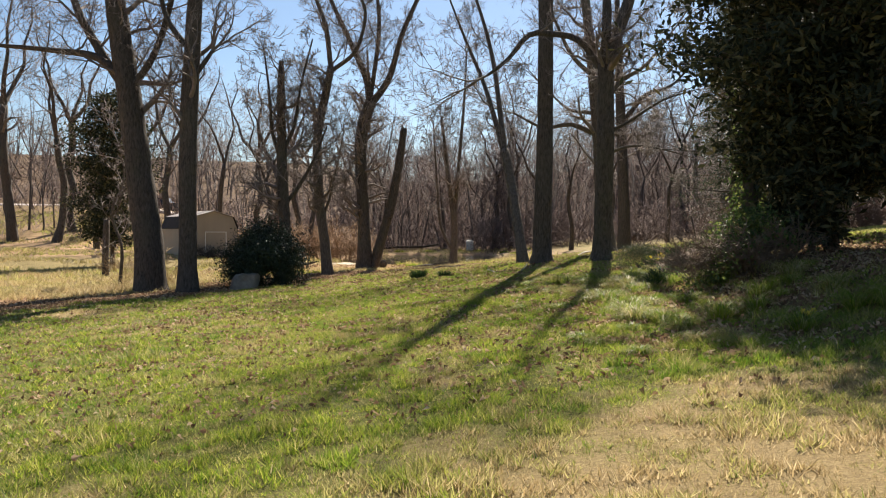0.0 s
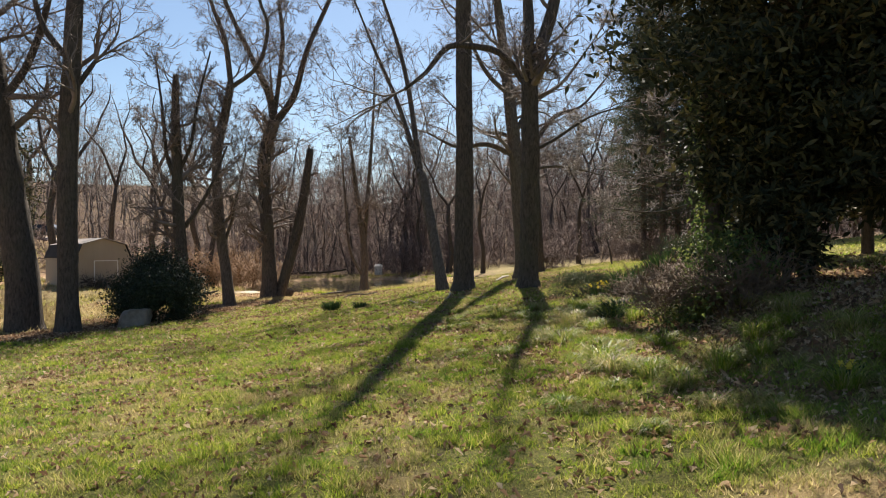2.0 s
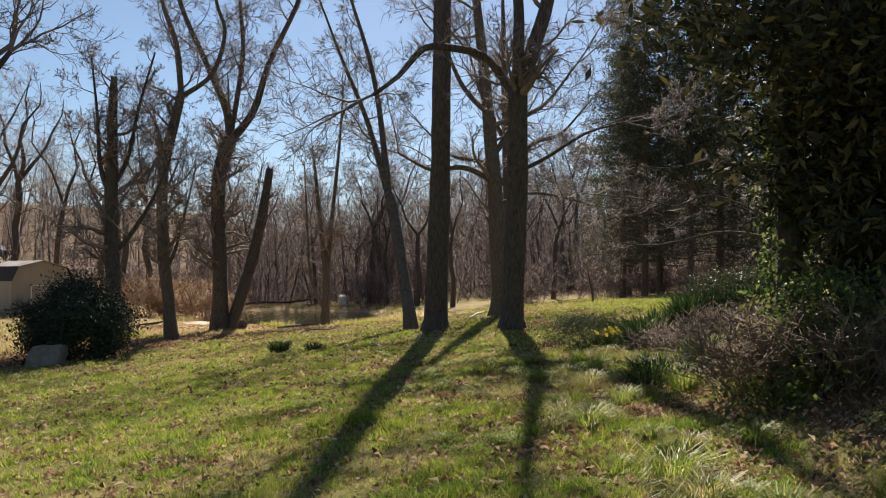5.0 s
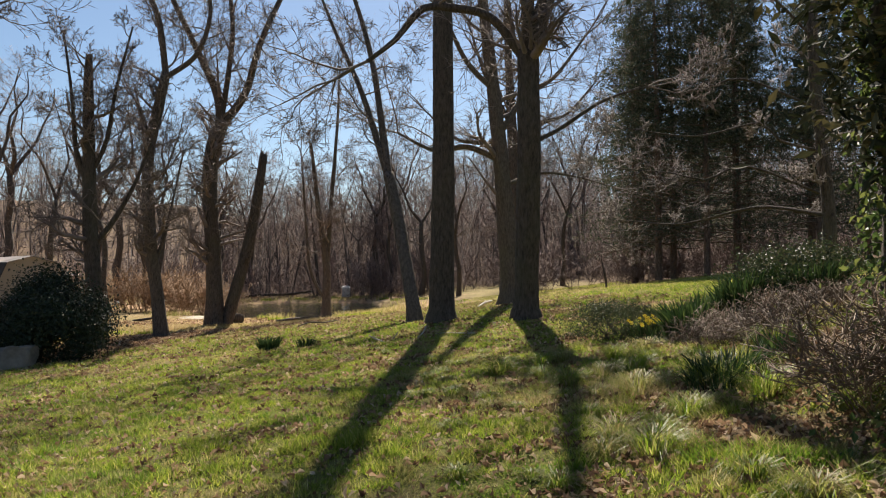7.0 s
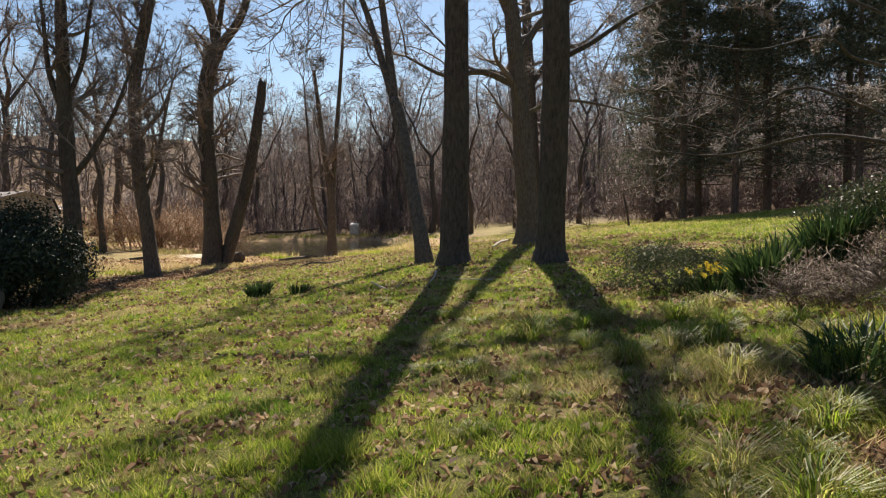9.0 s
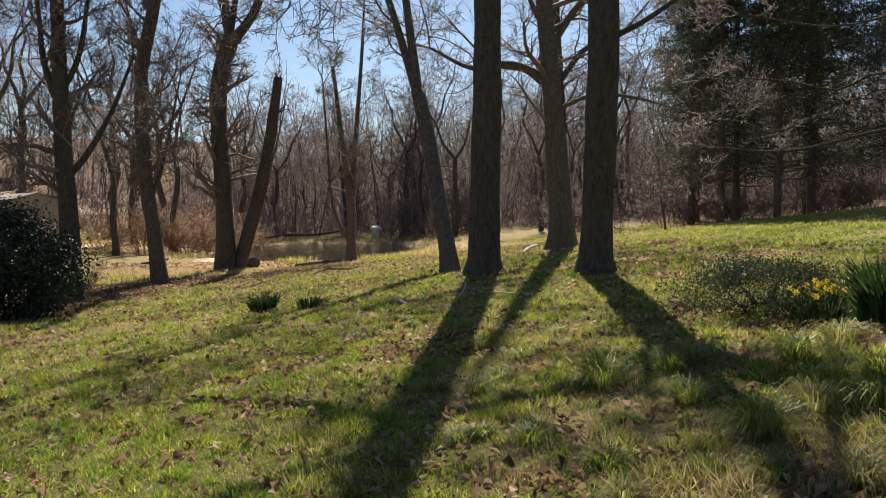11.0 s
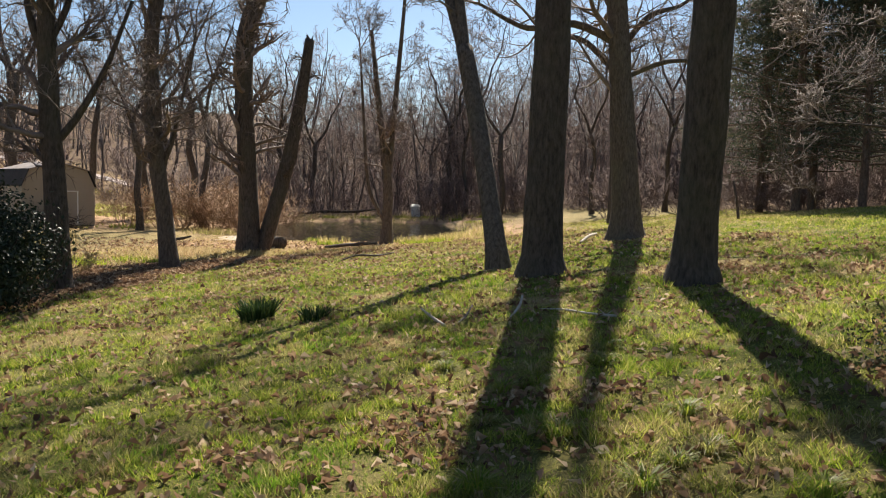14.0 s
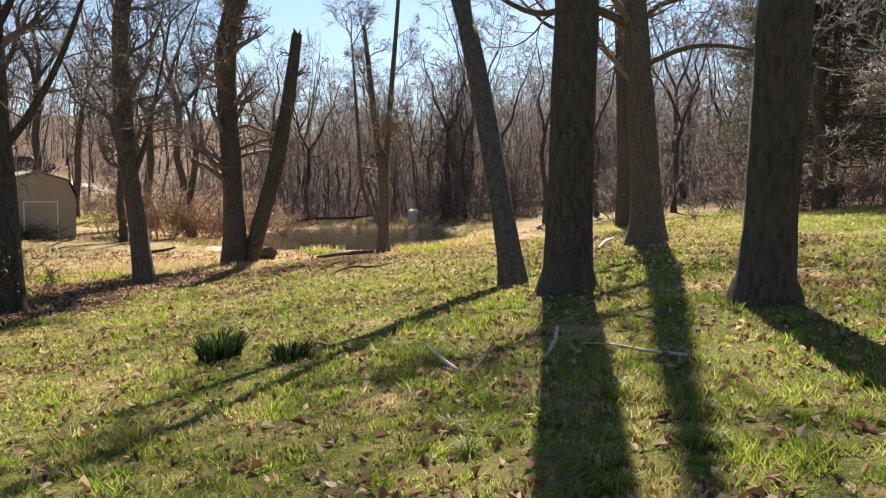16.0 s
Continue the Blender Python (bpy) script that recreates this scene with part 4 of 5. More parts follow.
def evergreens():
    evergreen("dense dark cedar on the bank above ivy", 6.25, 13.7, 7.6, 2.25, 1.1, 41, 0.055, 160, CEDAR, "round", 0.08, 140, 0.34)
    evergreen("thick young cedar under the larger ones", 5.9, 13.7, 3.4, 1.0, 0.15, 44, 0.05, 70, CEDAR, "round", 0.05, 170, 0.16)
    evergreen("dense dark cedar shading the bank", 8.6, 12.6, 8.2, 2.6, 0.4, 42, 0.065, 130, CEDAR, "round", 0.05, 110, 0.3)
    evergreen("dark cedar behind the brambles", 9.3, 17.0, 9.0, 2.3, 0.6, 43, 0.07, 120, CEDAR, "round", 0.05, 90, 0.3)
    spots = [(19.6, 55, 21, 4.0), (21.6, 57.5, 20, 3.8), (21.2, 52, 18, 3.6), (20.4, 61, 21, 4.0), (23.5, 53, 22, 4.2), (26, 58, 21, 4.0), (27.5, 52, 20, 4.2), (30.5, 48, 20, 4.2), (25.2, 47.5, 16, 3.4), (33, 55, 20, 4.0), (36, 48, 18, 4.0), (29, 62, 20, 4.0), (38, 42, 17, 3.8), (22, 64, 18, 3.6), (34, 39, 15, 3.6)]
    for k, (x, y, h, r) in enumerate(spots):
        evergreen("tall dark pine at the edge of the lawn", x, y, h, r, h * 0.1, 60 + k, 0.052, 125, PINE, "cone", 0.14, 66, 0.4, "pines along the lawn", 6.5)
    # A round cedar form stands in for ivy-clad trees here.
    evergreen("dark ivy-clad growth among the trees past the straw field, shaped as a cedar", -20.9, 51, 10.5, 2.3, 1.2, 75, 0.08, 150, CEDAR, "round", 0.05, 70, 0.45)


evergreens()


def leaf_mass(name, label, category, x, y, height, width, count, size, mat, seed, stems=True, cone=0.3, kind=""):
    """A rounded shrub: stems inside, leaves in uneven clumps over its shell."""
    rng = np.random.default_rng(seed)
    z = gz(x, y)
    ob = thing(name, label, category, (x, y, z), kind=kind)
    s, l = Geo(), Geo()
    for k in range(14):
        a = rng.uniform(0, 6.28)
        limb(s, rng, np.array([x, y, z - 0.05]) + [0.15 * math.cos(a), 0.15 * math.sin(a), 0], np.array([math.cos(a) * width / height * 0.5, math.sin(a) * width / height * 0.5, 1.0]), height * 0.8, 0.03, 1, SPARE)
    lumps = 46
    lp = []
    for k in range(lumps):
        a, h = rng.uniform(0, 6.28), rng.random() ** 0.8
        q = width / 2 * (1 - cone * h) * math.sqrt(max(0.02, 1 - max(0, (h - 0.35) / 0.65) ** 2)) * rng.uniform(0.55, 1.0)
        lp.append((x + q * math.cos(a), y + q * math.sin(a), z + 0.08 + h * height * 0.92))
    lp = np.array(lp)
    c = lp[rng.integers(lumps, size=count)] + rng.normal(size=(count, 3)) * np.array([width, width, min(width, 1.5 * height)]) * 0.085
    c[:, 2] = np.maximum(c[:, 2], z + 0.03)
    u = c - [x, y, z + height * 0.35]
    u = u / np.linalg.norm(u, axis=1, keepdims=True) + rng.normal(size=(count, 3)) * 0.7
    l.leaves(c, u / np.linalg.norm(u, axis=1, keepdims=True), size, rng)
    tagged(hang("stemwork", s.mesh("stemwork", BARK), ob), kind="stuff")
    hang("foliage", l.mesh("foliage", mat, False), ob)
    return ob


leaf_mass("holly_bush", "round dark green holly bush behind a grey rock", "bush", -7.0, 31.2, 2.25, 3.1, 30000, 0.05, HOLLY, 91)
leaf_mass("juniper", "low spreading dark green juniper on the bank", "bush", 5.0, 20.9, 0.5, 1.9, 15000, 0.016, JUNIPER, 92, cone=0.1)
leaf_mass("evergreen_shrub", "dark low shrub among brambles on the bank", "bush", 7.2, 19.2, 0.75, 2.2, 7000, 0.03, JUNIPER, 93, cone=0.1)


def ivy_column():
    rng = np.random.default_rng(94)
    x, y = 5.15, 14.5
    z = gz(x, y)
    ob = thing("ivy_column", "ivy-clad old trunk with pale new leaves", "ivy", (x, y, z))
    t = Geo()
    pts, rad = spline([(x, y, z - 0.2, 0.16), (x + 0.05, y, z + 1.5, 0.13), (x, y + 0.1, z + 3.2, 0.1)], 0.3)
    t.tube(pts, rad, 10, 0.2, 4)
    n = 1300
    a, h = rng.uniform(0, 6.28, n), 2.9 * rng.random(n)
    lump = 0.2 + 0.2 * vnoise(a * 2, h, 0.7, 5)
    q = lump * np.sqrt(0.35 + 0.65 * rng.random(n))
    c = np.stack([x + q * np.cos(a), y + q * np.sin(a), z + 0.1 + h], 1)
    u = np.stack([np.cos(a), np.sin(a), 0.4 + 0 * a], 1) + rng.normal(size=(n, 3)) * 0.5
    l = Geo()
    l.leaves(c, u / np.linalg.norm(u, axis=1, keepdims=True), 0.06, rng, 1.2)
    hang("trunk", t.mesh("trunk", BARK), ob)
    hang("foliage", l.mesh("foliage", IVY, False), ob)


ivy_column()


# ---------------------------------------------------------------- grass, leaves, bank plants
def near(x, y):
    """How near the walked line comes to a place while it is in view."""
    return np.maximum.reduce([np.full_like(x, 4.4), np.abs(x - 0.5) * 1.75, y - 17.5])


def blades(name, label, mat, x, y, height, width, dry, rng, per=3, lean=0.5, deep=None):
    """Tufts of narrow blades, each a bent pair of triangles."""
    n = len(x) * per
    X, Y = np.repeat(x, per) + rng.normal(size=n) * 0.018, np.repeat(y, per) + rng.normal(size=n) * 0.018
    Hh, W, D = np.repeat(height, per) * rng.uniform(0.5, 1.2, n), np.repeat(width, per), np.repeat(dry, per)
    Z = terrain(X, Y) - 0.008
    a, b = rng.uniform(0, 6.28, n), rng.uniform(0, 6.28, n)
    dx, dy = np.cos(a) * W / 2, np.sin(a) * W / 2
    lx, ly = np.cos(b) * Hh * lean * rng.random(n), np.sin(b) * Hh * lean * rng.random(n)
    v = np.stack([np.stack([X - dx, Y - dy, Z], 1), np.stack([X + dx, Y + dy, Z], 1), np.stack([X + lx, Y + ly, Z + Hh], 1)], 1).reshape(-1, 3)
    G = np.zeros(n) if deep is None else np.repeat(deep, per)
    tint = np.stack([np.repeat(D, 3), np.repeat(G, 3), np.zeros(3 * n), np.ones(3 * n)], 1)
    ob = new(name, from_arrays(name, v, np.arange(3 * n).reshape(-1, 3), mat, False, tint))
    return tagged(ob, label, "grass", kind="stuff")


def scatter(rng, count, x0, x1, y0, y1, weight):
    x, y = rng.uniform(x0, x1, count), rng.uniform(y0, y1, count)
    keep = rng.random(count) < weight(x, y)
    return x[keep], y[keep]


def lawn():
    rng = np.random.default_rng(201)

    def weight(x, y):
        d, l, s = zones(x, y)
        tuft = step(0.3, 0.65, 0.6 * vnoise(x, y, 0.2, 34) + 0.4 * vnoise(x, y, 0.09, 37))
        return (4.4 / near(x, y)) ** 1.45 * (1 - 0.93 * l) * (1 - 0.45 * d) * (0.55 + 0.45 * tuft)

    x, y = scatter(rng, 1150000, -13, 14, 3.2, 47, weight)
    d, l, s = zones(x, y)
    far = near(x, y)
    tall = step(0.55, 0.8, vnoise(x, y, 1.3, 31)) * step(1.2, 3.0, x) * step(7, 9, y) * (1 - step(20, 25, y))
    tall2 = step(0.62, 0.85, vnoise(x, y, 0.9, 32))
    clump = step(0.3, 0.8, 0.6 * vnoise(x, y, 0.2, 34) + 0.4 * vnoise(x, y, 0.09, 37))
    h = 0.024 + 0.075 * clump * (0.3 + vnoise(x, y, 0.6, 33)) + 0.04 * tall * clump + 0.045 * tall2 * clump
    deep = np.clip(step(0.45, 0.75, 0.5 * vnoise(x, y, 0.8, 38) + 0.5 * vnoise(x, y, 0.3, 39)) * 0.8 + rng.normal(size=len(x)) * 0.35, 0, 1)
    dry = np.clip(0.85 * d + 0.5 * s + rng.normal(size=len(x)) * 0.24 + 0.02 + 0.5 * step(0.5, 0.85, vnoise(x, y, 0.22, 36)), 0, 1)
    blades("grass", "short rough lawn grass, green with straw", BLADE, x, y, h, 0.004 + 0.0013 * far, dry, rng, 4, 1.5, deep)

    x, y = scatter(rng, 90000, 0, 34, 25, 66, lambda x, y: ((y > 46) | (x > 13)) * (1 - zones(x, y)[1]) * (1 - 0.85 * zones(x, y)[2]) * 0.8)
    blades("far_grass", "mown lawn grass running back to the pines", BLADE, x, y, 0.05 + 0.06 * vnoise(x, y, 0.5, 45), np.full(len(x), 0.05), np.clip(0.25 + 0.9 * (vnoise(x, y, 1.5, 46) - 0.3), 0, 1), rng, 2, 1.6)


lawn()


def rough_grass():
    """Long straw in the valley and tussocks on the bank."""
    rng = np.random.default_rng(202)

    def weight(x, y):
        d, l, s = zones(x, y)
        return s * 0.9 * (y < 62)

    x, y = scatter(rng, 80000, -24, 12, 26, 60, weight)
    n1 = vnoise(x, y, 1.1, 35)
    blades("straw_grass", "pale matted straw grass in the hollow", BLADE, x, y, (0.06 + 0.26 * n1) * (1 - 0.75 * step(46, 52, y)), np.full(len(x), 0.035), np.clip(0.75 + 0.5 * (n1 - 0.4), 0.1, 1), rng, 3, 1.6)
    x, y = scatter(rng, 26000, -60, -14, 36, 92, lambda x, y: step(0.3, 0.7, vnoise(x, y, 3.0, 38)))
    blades("field_grass", "rank straw and green grass across the side field", BLADE, x, y, 0.12 + 0.25 * vnoise(x, y, 2.0, 39), np.full(len(x), 0.08), np.clip(0.25 + 0.8 * vnoise(x, y, 5.0, 37), 0, 1), rng, 3, 1.4)


def tussocks():
    """Rounded clumps of long arching blades, part green and part bleached."""
    rng = np.random.default_rng(204)
    spots = [(rng.uniform(2.3, 5.0), rng.uniform(8.5, 19.0), rng.uniform(0.16, 0.36)) for k in range(58)]
    spots += [(rng.uniform(1.2, 3.0), rng.uniform(8.0, 24.0), rng.uniform(0.1, 0.18)) for k in range(60)]
    v, f, tint = [], [], []
    for cx, cy, size in spots:
        n = int(90 + 420 * size)
        a, q = rng.uniform(0, 6.28, n), np.sqrt(rng.random(n)) * size * 0.35
        x, y = cx + q * np.cos(a), cy + q * np.sin(a)
        z = terrain(x, y) - 0.01
        b = a + rng.normal(size=n) * 0.6
        run, up, w = size * rng.uniform(0.5, 1.5, n), size * rng.uniform(0.45, 0.95, n), rng.uniform(0.0025, 0.005, n)
        face = b + 1.57 + rng.normal(size=n) * 0.3
        base = len(v) and sum(len(p) for p in v)
        rings = []
        for t, wide in ((0.0, 1.0), (0.35, 0.9), (0.7, 0.6)):
            px, py, pz = x + np.cos(b) * run * t ** 1.4, y + np.sin(b) * run * t ** 1.4, z + up * (2.2 * t - 1.55 * t * t)
            for sgn in (-1, 1):
                rings.append(np.stack([px + sgn * np.cos(face) * w * wide, py + sgn * np.sin(face) * w * wide, pz], 1))
        rings.append(np.stack([x + np.cos(b) * run, y + np.sin(b) * run, z + up * 0.5 * rng.uniform(0.2, 1.2, n)], 1))
        v.append(np.stack(rings, 1).reshape(-1, 3))
        i = base + np.arange(n)[:, None] * 7
        f.append(np.concatenate([i + k for k in ([0, 1, 3], [0, 3, 2], [2, 3, 5], [2, 5, 4], [4, 5, 6])]))
        d = np.clip(rng.choice([0.0, 0.15, 0.6], n, p=[0.5, 0.25, 0.25]) + (0.35 if rng.random() < 0.25 else 0), 0, 1)
        tint.append(np.repeat(np.stack([d, rng.random(n) * 0.7, 0 * d, 0 * d + 1], 1), 7, axis=0))
    me = from_arrays("tussock_grass", np.concatenate(v), np.concatenate(f), BLADE, False, np.concatenate(tint))
    tagged(new("tussock_grass", me), "long tangled tussocks of green and dead grass", "grass", kind="stuff")


rough_grass()
tussocks()


def fallen_leaves():
    rng = np.random.default_rng(203)

    def weight(x, y):
        d, l, s = zones(x, y)
        c = step(0.52, 0.8, 0.4 * vnoise(x, y, 0.35, 41) + 0.3 * vnoise(x, y, 1.1, 43) + 0.3 * vnoise(x, y, 3.0, 42)) + 1.1 * step(0.5, 0.7, vnoise(x, y, 0.4, 44)) * step(0.8, 2.0, x) * step(7, 9, y) * (1 - step(14, 20, y))
        return (0.22 + 0.9 * c) * np.clip(4.4 / near(x, y), 0, 1) ** 0.8 * step(5, 9, y) * 0.75 + 0.8 * l * (y < 56) * (x < 6.5)

    x, y = scatter(rng, 560000, -14, 10, 3.5, 56, weight)
    n = len(x)
    pos = np.stack([x, y, terrain(x, y) + rng.uniform(0.005, 0.03, n)], 1)
    nrm = rng.normal(size=(n, 3)) * 0.7 + [0, 0, 1]
    g = Geo()
    g.curled(pos, nrm / np.linalg.norm(nrm, axis=1, keepdims=True), 0.022 + 0.0006 * y, rng)
    tagged(new("fallen_leaves", g.mesh("fallen_leaves", DRYLEAF, False)), "curled brown fallen leaves scattered over the grass", "leaves", kind="stuff")


fallen_leaves()


def strap_clump(name, label, x, y, height, spread, count, seed, flowers=0):
    """Daffodil foliage: upright arching straps, with flower heads where it blooms."""
    rng = np.random.default_rng(seed)
    z = gz(x, y)
    ob = thing(name, label, "plant", (x, y, z), "daffodil clumps")
    v, f = [], []
    for k in range(count):
        a, q = rng.uniform(0, 6.28), math.sqrt(rng.random()) * spread * 0.4
        px, py = x + q * math.cos(a), y + q * math.sin(a)
        h, out, w = height * rng.uniform(0.6, 1.1), spread * 0.4 * rng.random(), (0.004 + 0.012 * height) * rng.uniform(0.8, 1.25)
        b = a + rng.normal() * 0.5
        face = rng.uniform(0, 3.14)
        sx, sy = math.cos(face) * w, math.sin(face) * w
        base = gz(px, py) - 0.02
        i = len(v)
        for t in (0, 0.4, 0.75):
            cx, cy, cz = px + math.cos(b) * out * t * t, py + math.sin(b) * out * t * t, base + h * (t - 0.12 * t * t)
            v += [(cx - sx, cy - sy, cz), (cx + sx, cy + sy, cz)]
        v.append((px + math.cos(b) * out, py + math.sin(b) * out, base + h * 0.88))
        f += [(i, i + 1, i + 3), (i, i + 3, i + 2), (i + 2, i + 3, i + 5), (i + 2, i + 5, i + 4), (i + 4, i + 5, i + 6)]
    hang("leaves", from_arrays("leaves", v, f, STRAP, False), ob)
    for k in range(flowers):
        a, q = rng.uniform(0, 6.28), rng.random() * spread * 0.5
        c = np.array([x + q * math.cos(a), y + q * math.sin(a), z + height * rng.uniform(0.75, 1.1)])
        g = Geo()
        ang = np.arange(6) * 1.047
        tilt = np.array([-0.3 + 0.3 * rng.normal(), -0.8, 0.25])
        tilt /= np.linalg.norm(tilt)
        u = np.cross(tilt, [0, 0, 1])
        u /= np.linalg.norm(u)
        w = np.cross(tilt, u)
        for t in ang:
            d, e = u * math.cos(t) + w * math.sin(t), u * math.cos(t + 1.57) + w * math.sin(t + 1.57)
            g.add(np.array([c, c + d * 0.022 + e * 0.01, c + d * 0.034, c + d * 0.022 - e * 0.01]), np.array([[0, 1, 2], [0, 2, 3]]))
        g.tube([c, c + tilt * 0.035], [0.008, 0.012], 8)
        hang("flower", g.mesh("flower", YELLOW, False), ob, "yellow daffodil bloom")
        s = Geo()
        s.tube([c, [c[0], c[1], gz(c[0], c[1]) - 0.02]], [0.003, 0.004], 4)
        hang("stalk", s.mesh("stalk", STRAP), ob)
    return ob


strap_clump("daffodil_clump", "tufted dark green clump of bulb leaves on the lawn", -1.05, 27.3, 0.36, 0.55, 330, 301)
strap_clump("daffodil_clump", "small clump of bulb leaves on the lawn", -0.22, 26.75, 0.24, 0.45, 160, 302)
strap_clump("daffodil_clump", "tall clump of green strap leaves on the bank", 5.5, 19.4, 0.68, 0.9, 420, 303)
strap_clump("daffodil_clump", "tall clump of green strap leaves on the bank", 6.2, 19.2, 0.72, 0.9, 420, 308)
strap_clump("daffodil_clump", "tall clump of green strap leaves on the bank", 6.9, 18.6, 0.7, 0.9, 400, 309)
strap_clump("daffodil_clump", "bright green clump of strap leaves in rough grass", 4.0, 15.35, 0.34, 0.85, 300, 304)
strap_clump("daffodil_clump", "green strap leaves under the brambles", 4.6, 15.5, 0.32, 0.5, 110, 305)
strap_clump("daffodil_clump", "blooming yellow daffodils beside the juniper", 5.1, 20.0, 0.36, 0.75, 120, 306, 22)
strap_clump("daffodil_clump", "few small daffodils in the cedar's shade", 3.7, 8.7, 0.2, 0.4, 60, 307, 3)

rng0 = np.random.default_rng(401)
thicket("brambles", "tangled brown brambles and dead stems on the bank", [(4.1 + 0.8 * rng0.random(), 12.2 + 1.2 * rng0.random(), 0.72, 0.9) for k in range(8)] + [(4.7 + 2.2 * rng0.random(), 16.2 + 2.2 * rng0.random(), 0.24 + 0.12 * rng0.random(), 0.7) for k in range(18)], BRAMBLE, 402, 20)
thicket("dry_stalks", "thin dry weed stalks at the edge of the litter", [(-11.5, 33, 1.2, 1.5), (-9.6, 36, 1.0, 1.2), (-8.6, 37.5, 1.3, 1.4), (-12.6, 34.5, 1.3, 1.6), (-14, 36, 1.4, 1.6), (-7.9, 38.6, 0.9, 1.0)], STRAW, 403, 12)


def honeysuckle():
    rng = np.random.default_rng(410)
    n = 2600
    x, y = rng.normal(4.45, 0.34, n), rng.normal(12.9, 0.45, n)
    h = 0.95 * np.exp(-((x - 4.6) ** 2) / 0.35) * (0.4 + 0.6 * rng.random(n))
    pos = np.stack([x, y, terrain(x, y) + 0.05 + h], 1)
    nrm = rng.normal(size=(n, 3)) + [0, 0, 0.8]
    g = Geo()
    g.leaves(pos, nrm / np.linalg.norm(nrm, axis=1, keepdims=True), 0.04, rng)
    tagged(new("vine_leaves", g.mesh("vine_leaves", IVY, False)), "pale green vine leaves over the brambles", "vine", kind="stuff")


honeysuckle()


# ---------------------------------------------------------------- rock, wood on the ground
def rock():
    x, y = -7.3, 29.55
    z = gz(x, y)
    ob = thing("rock", "flat-topped grey boulder in front of the holly", "rock", (x, y, z))
    bm = bmesh.new()
    bmesh.ops.create_icosphere(bm, subdivisions=4, radius=1.0)
    for v in bm.verts:
        c = v.co
        c.x, c.y, c.z = max(-0.82, min(0.75, c.x)), max(-0.7, min(0.7, c.y)), max(-0.6, min(0.62, c.z + 0.42 * c.x))
        c += c.normalized() * 0.1 * noise.noise(c * 2.3) + c.normalized() * 0.03 * noise.noise(c * 8)
    bmesh.ops.scale(bm, vec=(0.58, 0.42, 0.6), verts=bm.verts)
    bmesh.ops.translate(bm, vec=(0, 0, 0.18), verts=bm.verts)
    part("stone", bm, ROCK, ob, smooth=True)


rock()


def fallen_branch(label, rows, mat, seed, twigs=3, name="fallen_branch"):
    rng = np.random.default_rng(seed)
    rows = [(x, y, gz(x, y) + r * 0.7 + lift, r) for x, y, lift, r in rows]
    ob = thing(name, label, "branch", (rows[0][0], rows[0][1], rows[0][2]))
    g = Geo()
    pts, rad = spline(rows, 0.12)
    g.tube(pts, rad, 8, 0.25, seed)
    hang("wood", g.mesh("wood", mat), ob)
    if twigs:
        c = Geo()
        for k in range(twigs):
            i = rng.integers(2, len(pts) - 1)
            limb(c, rng, pts[i], np.array([rng.normal(), rng.normal(), 0.3]), 0.16, rad[i] * 0.4, 2, SPARE)
        tagged(hang("twigs", c.mesh("twigs", mat), ob), kind="stuff")


fallen_branch("pale barkless branch lying across the lawn", [(2.55, 25.9, 0.02, 0.007), (2.8, 25.68, 0.03, 0.01), (3.02, 25.25, 0.03, 0.014), (3.28, 24.95, 0.02, 0.015)], DEADWOOD, 501, 2)
fallen_branch("thin grey stick on the grass", [(1.15, 26.0, 0.12, 0.012), (1.25, 25.6, 0.06, 0.016), (1.4, 25.1, 0.01, 0.02)], DEADWOOD, 502, 1)
fallen_branch("thin dark forked stick on the grass", [(1.5, 25.1, 0.0, 0.01), (1.65, 25.4, 0.05, 0.012), (1.75, 25.7, 0.14, 0.008)], TWIG, 503, 2)
fallen_branch("short curved stick stuck in the grass", [(2.15, 25.3, 0.02, 0.012), (2.3, 25.6, 0.1, 0.016), (2.36, 25.8, 0.2, 0.012)], DEADWOOD, 504, 1)
fallen_branch("long grey branch on the lawn by the hollow", [(-1.0, 40.2, 0.0, 0.02), (-0.5, 40.9, 0.1, 0.028), (0.1, 41.2, 0.04, 0.03), (0.6, 42.0, 0.06, 0.02)], BARK_GREY, 505, 2)
fallen_branch("rotting log on the bank of the pond", [(-2.4, 51.0, 0.0, 0.06), (-1.4, 51.8, 0.05, 0.08), (-0.3, 53.0, 0.05, 0.07)], BARK, 506, 4, "log")
fallen_branch("dead branch at the foot of the flared tree", [(5.9, 39.2, 0.02, 0.03), (6.4, 40.5, 0.1, 0.05), (6.9, 41.6, 0.15, 0.03)], DEADWOOD, 507, 5)
fallen_branch("broken dark limb lying on the straw", [(-10.2, 54.5, 0.05, 0.05), (-9.4, 54.6, 0.1, 0.07), (-8.8, 54.3, 0.25, 0.04)], BARK, 508, 4)
fallen_branch("half-buried log across the far bank", [(-8.5, 91.0, 0.1, 0.1), (-6, 90.6, 0.3, 0.13), (-3.5, 90.9, 0.35, 0.1), (-1.5, 90.2, 0.7, 0.06)], BARK, 509, 5, "log")


def stump():
    x, y = -4.35, 50.9
    z = gz(x, y)
    ob = thing("stump", "sawn dark log end beside the twin tree", "stump", (x, y, z))
    g = Geo()
    g.tube([(x - 0.35, y + 0.5, z + 0.22), (x, y, z + 0.24), (x + 0.2, y - 0.3, z + 0.25)], [0.25, 0.26, 0.25], 14, 0.12, 3)
    hang("log", g.mesh("log", BARK), ob)


stump()


